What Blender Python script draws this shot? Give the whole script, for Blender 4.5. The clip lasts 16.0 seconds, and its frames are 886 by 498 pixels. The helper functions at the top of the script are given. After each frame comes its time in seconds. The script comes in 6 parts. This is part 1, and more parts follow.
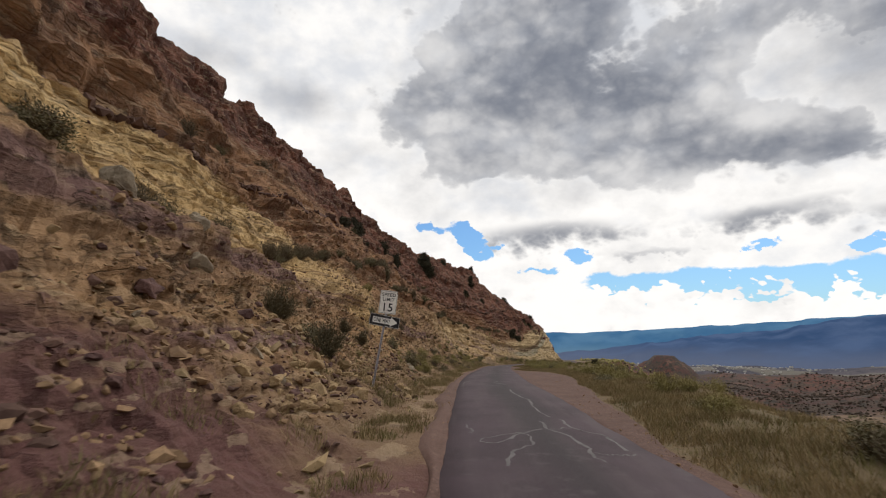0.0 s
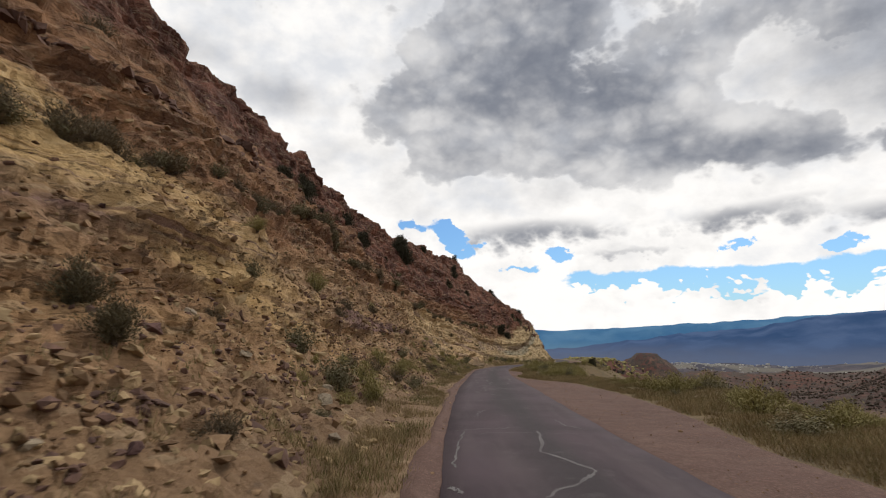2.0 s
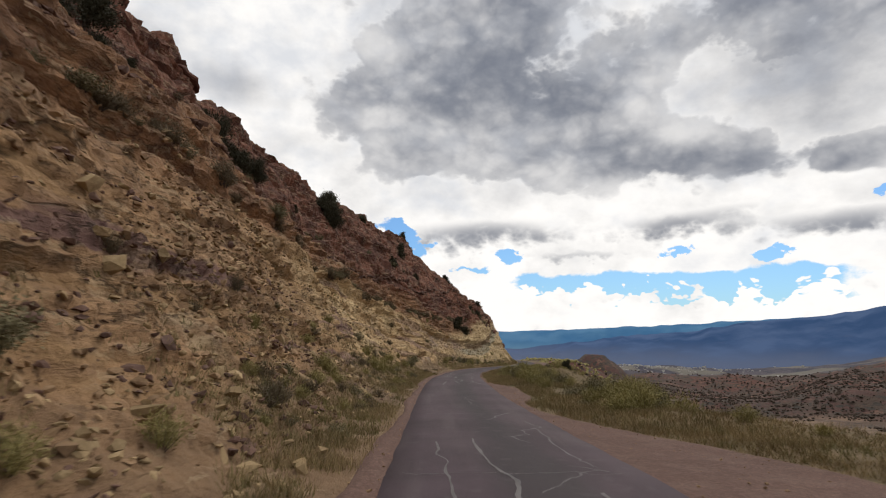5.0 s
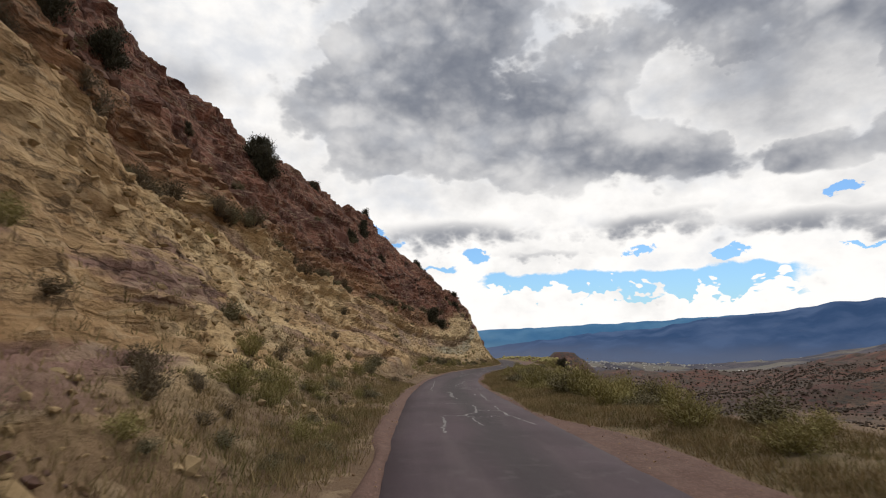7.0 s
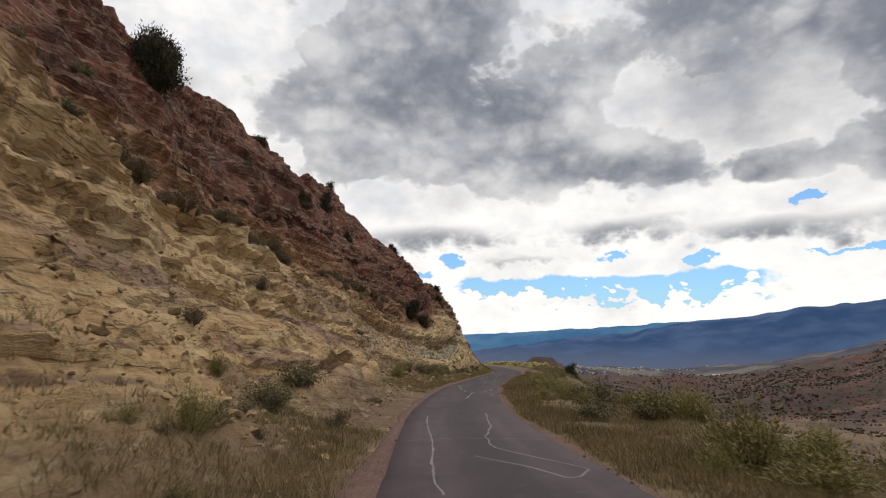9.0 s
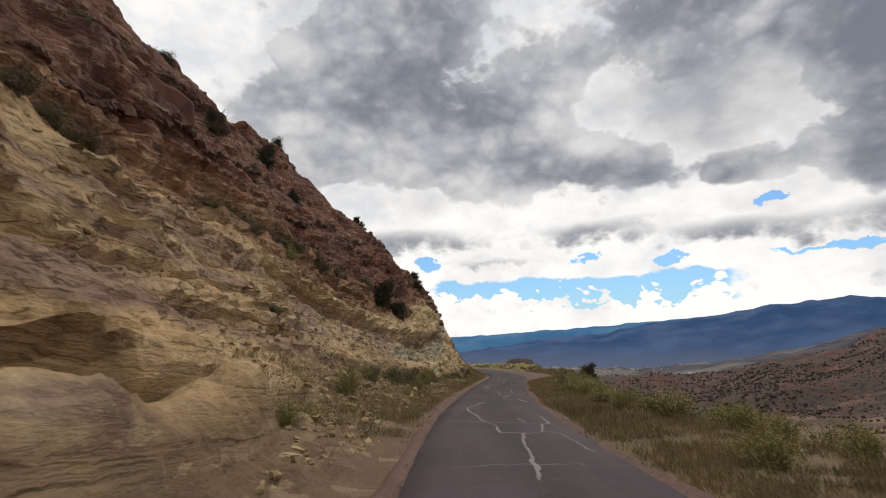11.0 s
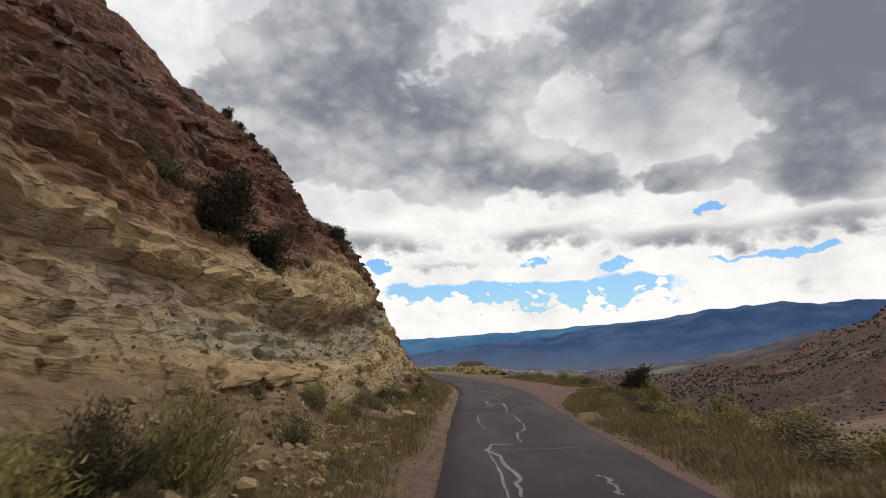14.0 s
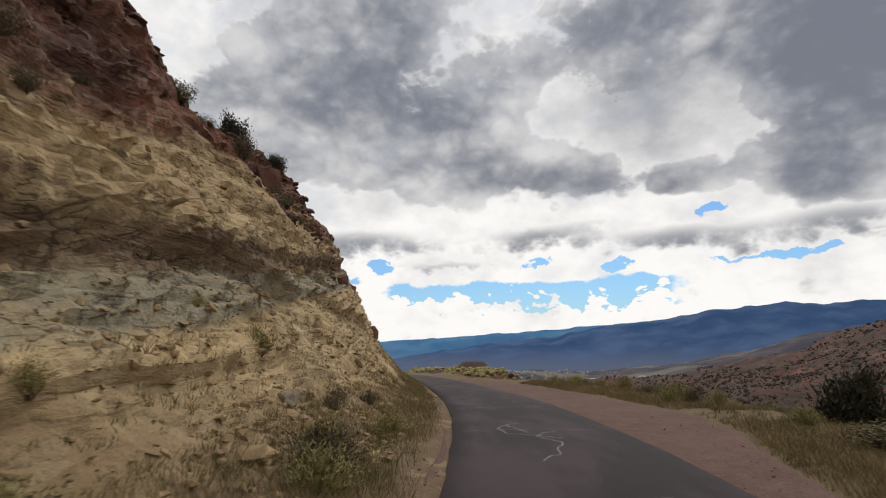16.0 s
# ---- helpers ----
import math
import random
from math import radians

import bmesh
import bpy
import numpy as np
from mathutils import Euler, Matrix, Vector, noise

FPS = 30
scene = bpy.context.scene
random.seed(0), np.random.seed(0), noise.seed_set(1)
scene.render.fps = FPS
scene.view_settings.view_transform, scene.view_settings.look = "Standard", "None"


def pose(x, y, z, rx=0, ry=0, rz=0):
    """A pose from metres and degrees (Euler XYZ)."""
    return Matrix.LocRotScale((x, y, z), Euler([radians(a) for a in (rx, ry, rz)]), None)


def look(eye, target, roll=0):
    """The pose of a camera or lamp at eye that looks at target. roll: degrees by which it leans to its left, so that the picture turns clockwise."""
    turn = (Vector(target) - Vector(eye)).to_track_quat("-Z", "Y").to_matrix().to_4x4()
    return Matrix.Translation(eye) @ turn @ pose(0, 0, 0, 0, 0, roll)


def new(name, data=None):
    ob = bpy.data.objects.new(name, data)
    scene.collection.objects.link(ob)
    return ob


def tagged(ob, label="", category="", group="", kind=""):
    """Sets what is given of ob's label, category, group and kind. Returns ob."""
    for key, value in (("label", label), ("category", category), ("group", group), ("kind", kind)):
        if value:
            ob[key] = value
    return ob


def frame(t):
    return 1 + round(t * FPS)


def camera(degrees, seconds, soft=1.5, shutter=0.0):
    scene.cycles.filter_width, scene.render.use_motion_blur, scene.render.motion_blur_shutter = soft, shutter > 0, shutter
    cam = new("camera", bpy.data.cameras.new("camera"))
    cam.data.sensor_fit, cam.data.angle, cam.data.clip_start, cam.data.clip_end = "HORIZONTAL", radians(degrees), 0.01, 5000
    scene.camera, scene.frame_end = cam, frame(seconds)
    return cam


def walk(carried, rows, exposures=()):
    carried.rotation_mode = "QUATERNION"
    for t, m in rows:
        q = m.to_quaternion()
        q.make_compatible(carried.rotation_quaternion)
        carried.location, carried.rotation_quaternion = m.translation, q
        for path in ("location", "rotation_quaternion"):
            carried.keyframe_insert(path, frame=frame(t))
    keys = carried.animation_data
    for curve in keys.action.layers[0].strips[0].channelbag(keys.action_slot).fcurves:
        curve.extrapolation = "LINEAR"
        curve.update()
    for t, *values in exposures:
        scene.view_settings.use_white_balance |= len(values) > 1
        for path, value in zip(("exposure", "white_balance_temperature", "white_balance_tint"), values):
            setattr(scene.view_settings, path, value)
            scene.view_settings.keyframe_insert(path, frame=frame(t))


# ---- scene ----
cam = camera(79.0, 16.0, soft=1.1, shutter=0.15)
PATH = [
    (0, (4.041, -0.000, 1.027), (4.042, 1.971, 1.367), -0.00),
    (0.5, (4.161, 3.791, 0.992), (4.175, 5.761, 1.335), -0.17),
    (1, (4.206, 7.668, 0.974), (4.235, 9.638, 1.315), -0.13),
    (1.5, (4.315, 11.519, 0.962), (4.362, 13.489, 1.299), -0.08),
    (2, (4.454, 15.254, 0.935), (4.522, 17.225, 1.267), -0.02),
    (2.5, (4.648, 19.127, 0.824), (4.735, 21.098, 1.156), -0.10),
    (3, (4.889, 23.029, 0.720), (4.994, 24.999, 1.050), -0.21),
    (3.5, (5.202, 26.938, 0.616), (5.333, 28.907, 0.943), -0.20),
    (4, (5.589, 30.807, 0.487), (5.761, 32.773, 0.812), 0.07),
    (4.2, (5.782, 32.368, 0.447), (5.972, 34.332, 0.773), 0.37),
    (6.3, (7.391, 49.924, -0.167), (7.719, 51.869, 0.165), 0.19),
    (6.5, (7.562, 51.571, -0.207), (7.903, 53.514, 0.124), 0.13),
    (7, (8.078, 55.686, -0.313), (8.446, 57.624, 0.018), 0.07),
    (7.5, (8.614, 59.729, -0.418), (9.004, 61.663, -0.085), 0.05),
    (8, (9.182, 63.671, -0.501), (9.588, 65.601, -0.165), 0.14),
    (8.5, (9.772, 67.596, -0.585), (10.197, 69.520, -0.245), 0.07),
    (8.7, (10.005, 69.153, -0.630), (10.442, 71.074, -0.286), 0.07),
    (10.8, (12.995, 84.951, -1.254), (13.526, 86.845, -0.895), -1.18),
    (11, (13.420, 86.603, -1.301), (13.963, 88.494, -0.940), -1.15),
    (11.5, (14.516, 90.651, -1.395), (15.091, 92.532, -1.032), -1.17),
    (12, (15.694, 94.597, -1.488), (16.303, 96.468, -1.123), -1.12),
    (12.5, (16.955, 98.511, -1.594), (17.599, 100.370, -1.228), -1.10),
    (13, (18.228, 102.320, -1.722), (18.910, 104.165, -1.355), -1.06),
    (13.5, (19.576, 106.015, -1.863), (20.283, 107.850, -1.496), -0.96),
    (14, (21.028, 109.805, -1.992), (21.740, 111.637, -1.625), -1.06),
    (14.5, (22.607, 113.588, -2.102), (23.315, 115.422, -1.735), -1.10),
    (15, (24.208, 117.309, -2.237), (24.912, 119.145, -1.867), -1.16),
    (15.5, (25.788, 120.938, -2.382), (26.492, 122.773, -2.010), -1.33),
    (16, (27.373, 124.584, -2.471), (28.080, 126.419, -2.102), -1.00),
]
walk(cam, [(t, look(eye, target, roll)) for t, eye, target, roll in PATH],
     exposures=[(0, 0.0), (8, 0.0), (11, -0.02), (14, -0.06), (16, -0.08)])

# ---- world, sun ----
world = bpy.data.worlds.new("sky")
scene.world = world
world.use_nodes = True
WN, WL = world.node_tree.nodes, world.node_tree.links
WN.clear()


def wmath(op, a, b=None, c=None, clamp=False):
    n = WN.new("ShaderNodeMath")
    n.operation, n.use_clamp = op, clamp
    for k, v in enumerate((a, b, c)):
        if v is None:
            continue
        if isinstance(v, (int, float)):
            n.inputs[k].default_value = v
        else:
            WL.new(v, n.inputs[k])
    return n.outputs[0]


def wstep(v, lo, hi, a=0.0, b=1.0):
    n = WN.new("ShaderNodeMapRange")
    n.interpolation_type = "SMOOTHSTEP"
    n.inputs[1].default_value, n.inputs[2].default_value = lo, hi
    n.inputs[3].default_value, n.inputs[4].default_value = a, b
    WL.new(v, n.inputs[0])
    return n.outputs[0]


def wmix(f, a, b):
    n = WN.new("ShaderNodeMix")
    n.data_type = "RGBA"
    for k, v in ((0, f), (6, a), (7, b)):
        if isinstance(v, tuple):
            n.inputs[k].default_value = v
        else:
            WL.new(v, n.inputs[k])
    return n.outputs[2]


way = WN.new("ShaderNodeTexCoord").outputs["Generated"]
split = WN.new("ShaderNodeSeparateXYZ")
WL.new(way, split.inputs[0])
az = wmath("MULTIPLY", wmath("ARCTAN2", split.outputs[0], split.outputs[1]), 57.2958)
el = wmath("MULTIPLY", wmath("ARCSINE", split.outputs[2]), 57.2958)
flat = WN.new("ShaderNodeCombineXYZ")
WL.new(az, flat.inputs[0])
WL.new(wmath("MULTIPLY", el, 1.45), flat.inputs[1])


def wnoise(scale, detail, rough, shift):
    m = WN.new("ShaderNodeVectorMath")
    m.operation = "ADD"
    m.inputs[1].default_value = (shift, shift * 0.7, shift * 1.3)
    WL.new(flat.outputs[0], m.inputs[0])
    n = WN.new("ShaderNodeTexNoise")
    n.inputs["Scale"].default_value, n.inputs["Detail"].default_value, n.inputs["Roughness"].default_value = scale, detail, rough
    WL.new(m.outputs[0], n.inputs["Vector"])
    return wmath("SUBTRACT", n.outputs["Fac"], 0.5)


def wpuff(scale, shift, octaves=3):
    """Rounded heaps upon heaps: about 0.3 in the middle of each, -0.3 between them."""
    total = None
    for k in range(octaves):
        m = WN.new("ShaderNodeVectorMath")
        m.inputs[1].default_value = (shift + 7 * k, shift * 0.6, shift * 0.3)
        WL.new(bent, m.inputs[0])
        n = WN.new("ShaderNodeTexVoronoi")
        n.feature = "SMOOTH_F1"
        n.inputs["Scale"].default_value, n.inputs["Smoothness"].default_value = scale * 2.1**k, 0.3
        WL.new(m.outputs[0], n.inputs["Vector"])
        v = wmath("MULTIPLY", wmath("SUBTRACT", 0.45, n.outputs["Distance"]), 0.55**k)
        total = v if total is None else wmath("ADD", total, v)
    return total


billow = wnoise(0.075, 9, 0.55, 11)
fine = wnoise(0.26, 9, 0.58, 47)
drift = WN.new("ShaderNodeCombineXYZ")
WL.new(wmath("MULTIPLY", wnoise(0.2, 4, 0.5, 83), 3.0), drift.inputs[0])
WL.new(wmath("MULTIPLY", wnoise(0.2, 4, 0.5, 140), 3.0), drift.inputs[1])
bend = WN.new("ShaderNodeVectorMath")
WL.new(flat.outputs[0], bend.inputs[0]), WL.new(drift.outputs[0], bend.inputs[1])
bent = bend.outputs[0]
puff = wpuff(0.16, 5.0)
puff_small = wpuff(0.42, 31.0)
warp_a = wmath("ADD", az, wmath("MULTIPLY", wnoise(0.10, 5, 0.55, 83), 5.0))
warp_e = wmath("ADD", el, wmath("MULTIPLY", wnoise(0.13, 5, 0.55, 140), 3.2))


def blobs(rows, a, e):
    total = None
    for a0, e0, ra, re, w in rows:
        da = wmath("POWER", wmath("ABSOLUTE", wmath("DIVIDE", wmath("SUBTRACT", a, a0), ra)), 2.0)
        de = wmath("POWER", wmath("ABSOLUTE", wmath("DIVIDE", wmath("SUBTRACT", e, e0), re)), 2.0)
        v = wmath("MULTIPLY", wmath("EXPONENT", wmath("MULTIPLY", wmath("ADD", da, de), -0.8)), w)
        total = v if total is None else wmath("ADD", total, v)
    return total


# cloud masses seen over the valley: bearing, height, half widths in degrees, weight
CLOUDS = [(14.0, 33.0, 7.5, 5.0, 1.1), (3.0, 27.5, 7.0, 5.0, 0.85), (0.0, 22.8, 5.6, 3.4, 0.8), (8.0, 22.0, 6.5, 4.2, 0.9), (4.0, 18.6, 5.0, 2.2, 0.6),
          (17.0, 21.5, 7.0, 4.6, 0.9), (25.5, 22.2, 6.0, 4.8, 1.0), (28.0, 25.4, 3.6, 2.0, 0.4), (34.0, 18.2, 5.2, 2.7, 0.95), (38.5, 16.4, 2.0, 1.2, 0.5), (33.0, 29.0, 3.0, 1.4, 0.34), (42.0, 24.5, 3.5, 1.3, 0.36), (39.0, 28.5, 2.0, 2.0, 0.28), (22.0, 18.0, 8.0, 1.9, 0.5)]
CLOUDS_EAST = [(45.6, 16.2, 3.1, 1.5, 1.15), (63.0, 24.0, 9.0, 7.5, 1.3), (56.5, 16.4, 5.0, 2.6, 0.85), (64.0, 14.4, 6.0, 1.8, 0.7), (50.0, 31.6, 16.0, 3.4, 1.3), (44.0, 26.6, 4.5, 1.8, 0.42),
               (56.0, 26.5, 7.0, 3.0, 0.7), (20.0, 52.0, 60.0, 12.0, 0.75), (82.0, 20.0, 13.0, 11.0, 1.2)]
DENSE = [(15.0, 30.5, 5.5, 5.0, 0.5), (30.5, 17.6, 8.0, 2.0, 0.34), (62.0, 23.0, 9.0, 7.0, 0.75), (50.0, 31.0, 14.0, 3.5, 0.6), (46.0, 16.0, 2.6, 1.2, 0.3), (2.0, 24.5, 5.0, 3.0, 0.24), (16.0, 18.8, 7.0, 1.5, 0.22), (57.0, 14.8, 5.0, 1.5, 0.2)]
THIN = [(48.0, 22.5, 7.0, 6.0, 0.50), (40.0, 26.0, 8.0, 5.0, 0.46), (-16.0, 24.0, 4.5, 1.5, 0.4), (3.0, 32.0, 7.0, 3.0, 0.3), (-24.0, 27.0, 8.0, 2.0, 0.25), (70.0, 16.0, 9.0, 5.0, 0.4), (-4.0, 19.0, 7.0, 2.5, 0.2), (15.0, 15.5, 14.0, 1.6, 0.14)]
STREAKS = [(12.5, 11.2, 7.5, 1.25, 0.95), (6.0, 10.2, 4.5, 1.0, 0.45), (31.6, 11.2, 5.2, 1.1, 1.05), (21.5, 8.6, 6.0, 0.6, 0.7), (45.0, 10.4, 6.0, 1.1, 0.95), (50.0, 9.2, 3.0, 0.6, 0.4), (58.5, 10.4, 5.5, 1.5, 0.95),
           (37.0, 12.6, 4.0, 0.7, 0.35), (25.0, 4.2, 3.0, 0.9, 0.35), (33.0, 3.8, 2.5, 0.8, 0.3)]
GAPS = [(2.4, 11.2, 2.2, 1.5, 1.0), (4.2, 9.2, 1.6, 0.8, 0.75), (14.3, 8.9, 1.7, 0.7, 0.95), (30.7, 8.6, 1.2, 0.5, 0.9), (39.4, 8.4, 1.2, 0.5, 0.85), (47.9, 12.8, 1.1, 0.55, 1.0), (55.4, 8.2, 2.6, 0.55, 1.0), (49.8, 8.0, 3.2, 0.2, 0.55), (11.0, 7.6, 2.4, 0.35, 0.6), (-1.5, 12.4, 1.2, 0.8, 0.7)]
mass = wmath("ADD", blobs(CLOUDS + CLOUDS_EAST, warp_a, warp_e), wmath("ADD", wmath("MULTIPLY", billow, 1.1), wmath("ADD", wmath("MULTIPLY", puff, 0.60), wmath("ADD", wmath("MULTIPLY", fine, 0.55), wmath("MULTIPLY", puff_small, 0.30)))))
heavy = wmath("ADD", blobs(DENSE, warp_a, warp_e), wmath("ADD", wmath("MULTIPLY", puff, -0.50), wmath("ADD", wmath("MULTIPLY", wnoise(0.10, 8, 0.5, 271), 2.3), wmath("ADD", wmath("MULTIPLY", puff_small, -0.30), wmath("MULTIPLY", fine, 0.5)))))
body_tone = wstep(heavy, -0.60, 0.95, 0.34, 0.98)
dark = wmath("MULTIPLY", wmath("ADD", wmath("MULTIPLY", wstep(mass, 0.24, 0.56), 0.55), wmath("MULTIPLY", wstep(mass, 0.0, 0.80), 0.45)), body_tone)
grey = wmath("ADD", blobs(STREAKS, wmath("ADD", az, wmath("MULTIPLY", billow, 5.0)), wmath("ADD", el, wmath("ADD", wmath("MULTIPLY", fine, 2.4), wmath("MULTIPLY", puff_small, 0.9)))), wmath("ADD", wmath("MULTIPLY", fine, 1.1), wmath("MULTIPLY", puff_small, 0.4)))
grey = wmath("MULTIPLY", wstep(grey, 0.10, 1.15), 0.86)
veil = wmath("MAXIMUM", wmath("ADD", blobs(THIN, warp_a, warp_e), wmath("ADD", wmath("MULTIPLY", wnoise(0.14, 7, 0.55, 611), 1.0), wmath("MULTIPLY", fine, 0.5))), 0.0)
shade = wmath("MAXIMUM", wmath("MAXIMUM", dark, grey), wmath("MINIMUM", veil, 0.65))
# the long gap low over the far range: flat cloud above it, heaped cloud below
heap_top = wmath("ADD", 5.35, wmath("ADD", wmath("MULTIPLY", wnoise(0.16, 3, 0.5, 77), 4.5), wmath("ADD", wmath("MULTIPLY", puff_small, 2.4), wmath("MULTIPLY", wpuff(1.1, 9.0, 2), 0.7))))
lid = wmath("ADD", 6.95, wmath("ADD", wmath("MULTIPLY", wnoise(0.12, 4, 0.5, 177), 2.6), wmath("MULTIPLY", fine, 2.4)))
strip = wmath("MULTIPLY", wstep(wmath("SUBTRACT", el, heap_top), -0.05, 0.22), wstep(wmath("SUBTRACT", lid, el), 0.0, 0.35))
strip = wmath("MULTIPLY", strip, wmath("MULTIPLY", wstep(wmath("ADD", az, wmath("MULTIPLY", fine, 9.0)), 14.0, 15.5), wstep(wmath("ADD", az, wmath("MULTIPLY", fine, 9.0)), 45.5, 43.5)))
blue = wmath("ADD", blobs(GAPS, wmath("ADD", az, wmath("MULTIPLY", fine, 7.0)), wmath("ADD", el, wmath("ADD", wmath("MULTIPLY", fine, 2.6), wmath("MULTIPLY", wnoise(0.6, 8, 0.55, 333), 1.8)))), wmath("ADD", wmath("MULTIPLY", wnoise(0.4, 8, 0.55, 300), 1.1), wmath("MULTIPLY", puff_small, -0.35)))
blue = wmath("MAXIMUM", wstep(blue, 0.46, 0.62), strip)
air = WN.new("ShaderNodeTexSky")
air.sky_type, air.sun_disc = "NISHITA", False
air.sun_elevation, air.sun_rotation = radians(52), radians(35)
tint = WN.new("ShaderNodeVectorMath")
tint.operation = "MULTIPLY"
tint.inputs[1].default_value = (0.055, 0.085, 0.115)
WL.new(air.outputs[0], tint.inputs[0])
heap = wmath("ADD", wmath("MULTIPLY", fine, 0.7), wmath("ADD", wmath("MULTIPLY", wnoise(0.11, 8, 0.55, 510), 1.0), wmath("ADD", wmath("MULTIPLY", puff, 0.35), wmath("MULTIPLY", wmath("SUBTRACT", el, 12.0), -0.012))))
lit = wmix(wstep(heap, -0.55, 0.02), (0.75, 0.765, 0.80, 1), (1.045, 1.02, 0.99, 1))
body = wmix(shade, lit, (0.185, 0.203, 0.25, 1))
sky = wmix(blue, body, tint.outputs[0])
back = WN.new("ShaderNodeBackground")
back.inputs["Strength"].default_value = 1.0
WL.new(sky, back.inputs["Color"])
WL.new(back.outputs[0], WN.new("ShaderNodeOutputWorld").inputs["Surface"])

sun = new("sun", bpy.data.lights.new("sun", "SUN"))
sun.data.energy, sun.data.angle, sun.data.color = 1.75, radians(14), (1.0, 0.91, 0.79)
SUN_DIR = Vector((math.sin(radians(35)) * math.cos(radians(52)), math.cos(radians(35)) * math.cos(radians(52)), math.sin(radians(52))))
sun.matrix_world = look((0, 0, 60), (-SUN_DIR.x, -SUN_DIR.y, 60 - SUN_DIR.z))

# ---- noise in numpy ----
rng = np.random.default_rng(7)


def hashed(ix, iy, iz, seed=0):
    h = (ix.astype(np.int64) * 374761393 + iy.astype(np.int64) * 668265263 + iz.astype(np.int64) * 2147483647 + seed * 974634777) & 0xFFFFFFFF
    h = ((h ^ (h >> 13)) * 1274126177) & 0xFFFFFFFF
    h = ((h ^ (h >> 16)) * 2246822519) & 0xFFFFFFFF
    return ((h ^ (h >> 15)) & 0xFFFFFF) / float(0x1000000)


def vnoise(x, y, z, seed=0):
    x, y, z = np.broadcast_arrays(np.asarray(x, float), np.asarray(y, float), np.asarray(z, float))
    ix, iy, iz = np.floor(x), np.floor(y), np.floor(z)
    fx, fy, fz = x - ix, y - iy, z - iz
    fx, fy, fz = (f * f * f * (f * (f * 6 - 15) + 10) for f in (fx, fy, fz))
    out = 0
    for a in (0, 1):
        for b in (0, 1):
            for c in (0, 1):
                w = (fx if a else 1 - fx) * (fy if b else 1 - fy) * (fz if c else 1 - fz)
                out = out + w * hashed(ix + a, iy + b, iz + c, seed)
    return out * 2 - 1


def fbm(x, y, z=0.0, octaves=4, seed=0, gain=0.5):
    total, amp = 0, 1.0
    for k in range(octaves):
        total = total + amp * vnoise(x * 2.03**k, y * 2.03**k, z * 2.03**k, seed + k)
        amp *= gain
    return total


def cells(x, y, z, seed=0):
    """Nearest and second nearest distance, and the nearest cell's own random number."""
    ix, iy, iz = np.floor(x), np.floor(y), np.floor(z)
    f1, f2, own = np.full(x.shape, 9.0), np.full(x.shape, 9.0), np.zeros(x.shape)
    for a in (-1, 0, 1):
        for b in (-1, 0, 1):
            for c in (-1, 0, 1):
                jx, jy, jz = ix + a, iy + b, iz + c
                px = jx + 0.15 + 0.7 * hashed(jx, jy, jz, seed)
                py = jy + 0.15 + 0.7 * hashed(jx, jy, jz, seed + 1)
                pz = jz + 0.15 + 0.7 * hashed(jx, jy, jz, seed + 2)
                d = np.sqrt((px - x) ** 2 + (py - y) ** 2 + (pz - z) ** 2)
                near = d < f1
                f2 = np.where(near, f1, np.minimum(f2, d))
                own = np.where(near, hashed(jx, jy, jz, seed + 3), own)
                f1 = np.where(near, d, f1)
    return f1, f2, own


def ramp(v, lo, hi):
    t = np.clip((np.asarray(v, float) - lo) / (hi - lo), 0, 1)
    return t * t * (3 - 2 * t)


# ---- the road's line and the lie of the land ----
ROAD_W = 3.2
EDGE_Y = [-40, -15, 5.6, 25, 40, 61, 74, 88.3, 100.8, 112.2, 125, 134.9, 143.3, 157, 170, 185, 200, 230]
EDGE_X = [4.2, 3.9, 3.97, 4.77, 5.97, 8.42, 10.33, 13.2, 17.2, 21.7, 27.1, 31.57, 34.7, 38.7, 42.2, 45.0, 46.0, 44.0]
ROAD_S = [-40, 0, 15, 30, 52, 70, 85, 100, 113, 125, 145, 170, 200, 230]
ROAD_Z = [0.1, -0.43, -0.52, -0.95, -1.66, -2.08, -2.7, -3.08, -3.54, -3.92, -4.45, -5.05, -5.7, -6.6]


WIDTH_S = [-40, 10, 26, 40, 58, 75, 95, 108, 118, 133, 145, 170]
WIDTH = [2.85, 2.8, 3.15, 3.45, 3.1, 3.08, 2.98, 2.95, 3.05, 3.4, 3.5, 3.2]


def wide_at(s):
    """The asphalt's width."""
    return np.interp(s, WIDTH_S, WIDTH)


def smoothed(keys, values, at, width):
    v = np.interp(at, keys, values)
    n = int(width / (at[1] - at[0]))
    k = np.hanning(2 * n + 1)
    ends = np.r_[v[0] + np.arange(-n, 0) * (v[1] - v[0]), v, v[-1] + np.arange(1, n + 1) * (v[-1] - v[-2])]
    return np.convolve(ends, k / k.sum(), "valid")


LINE = np.arange(-40, 230.1, 0.5)
LINE_X = smoothed(EDGE_Y, EDGE_X, LINE, 8)
LINE_Z = smoothed(ROAD_S, ROAD_Z, LINE, 8)
LINE_T = np.arctan(np.gradient(LINE_X, LINE))


def spot(s, d):
    """World x, y of the place d metres left of the road's left edge at s along it."""
    th = np.interp(s, LINE, LINE_T)
    return np.interp(s, LINE, LINE_X) - np.cos(th) * d, s + np.sin(th) * d


def road_z(s):
    return np.interp(s, LINE, LINE_Z)


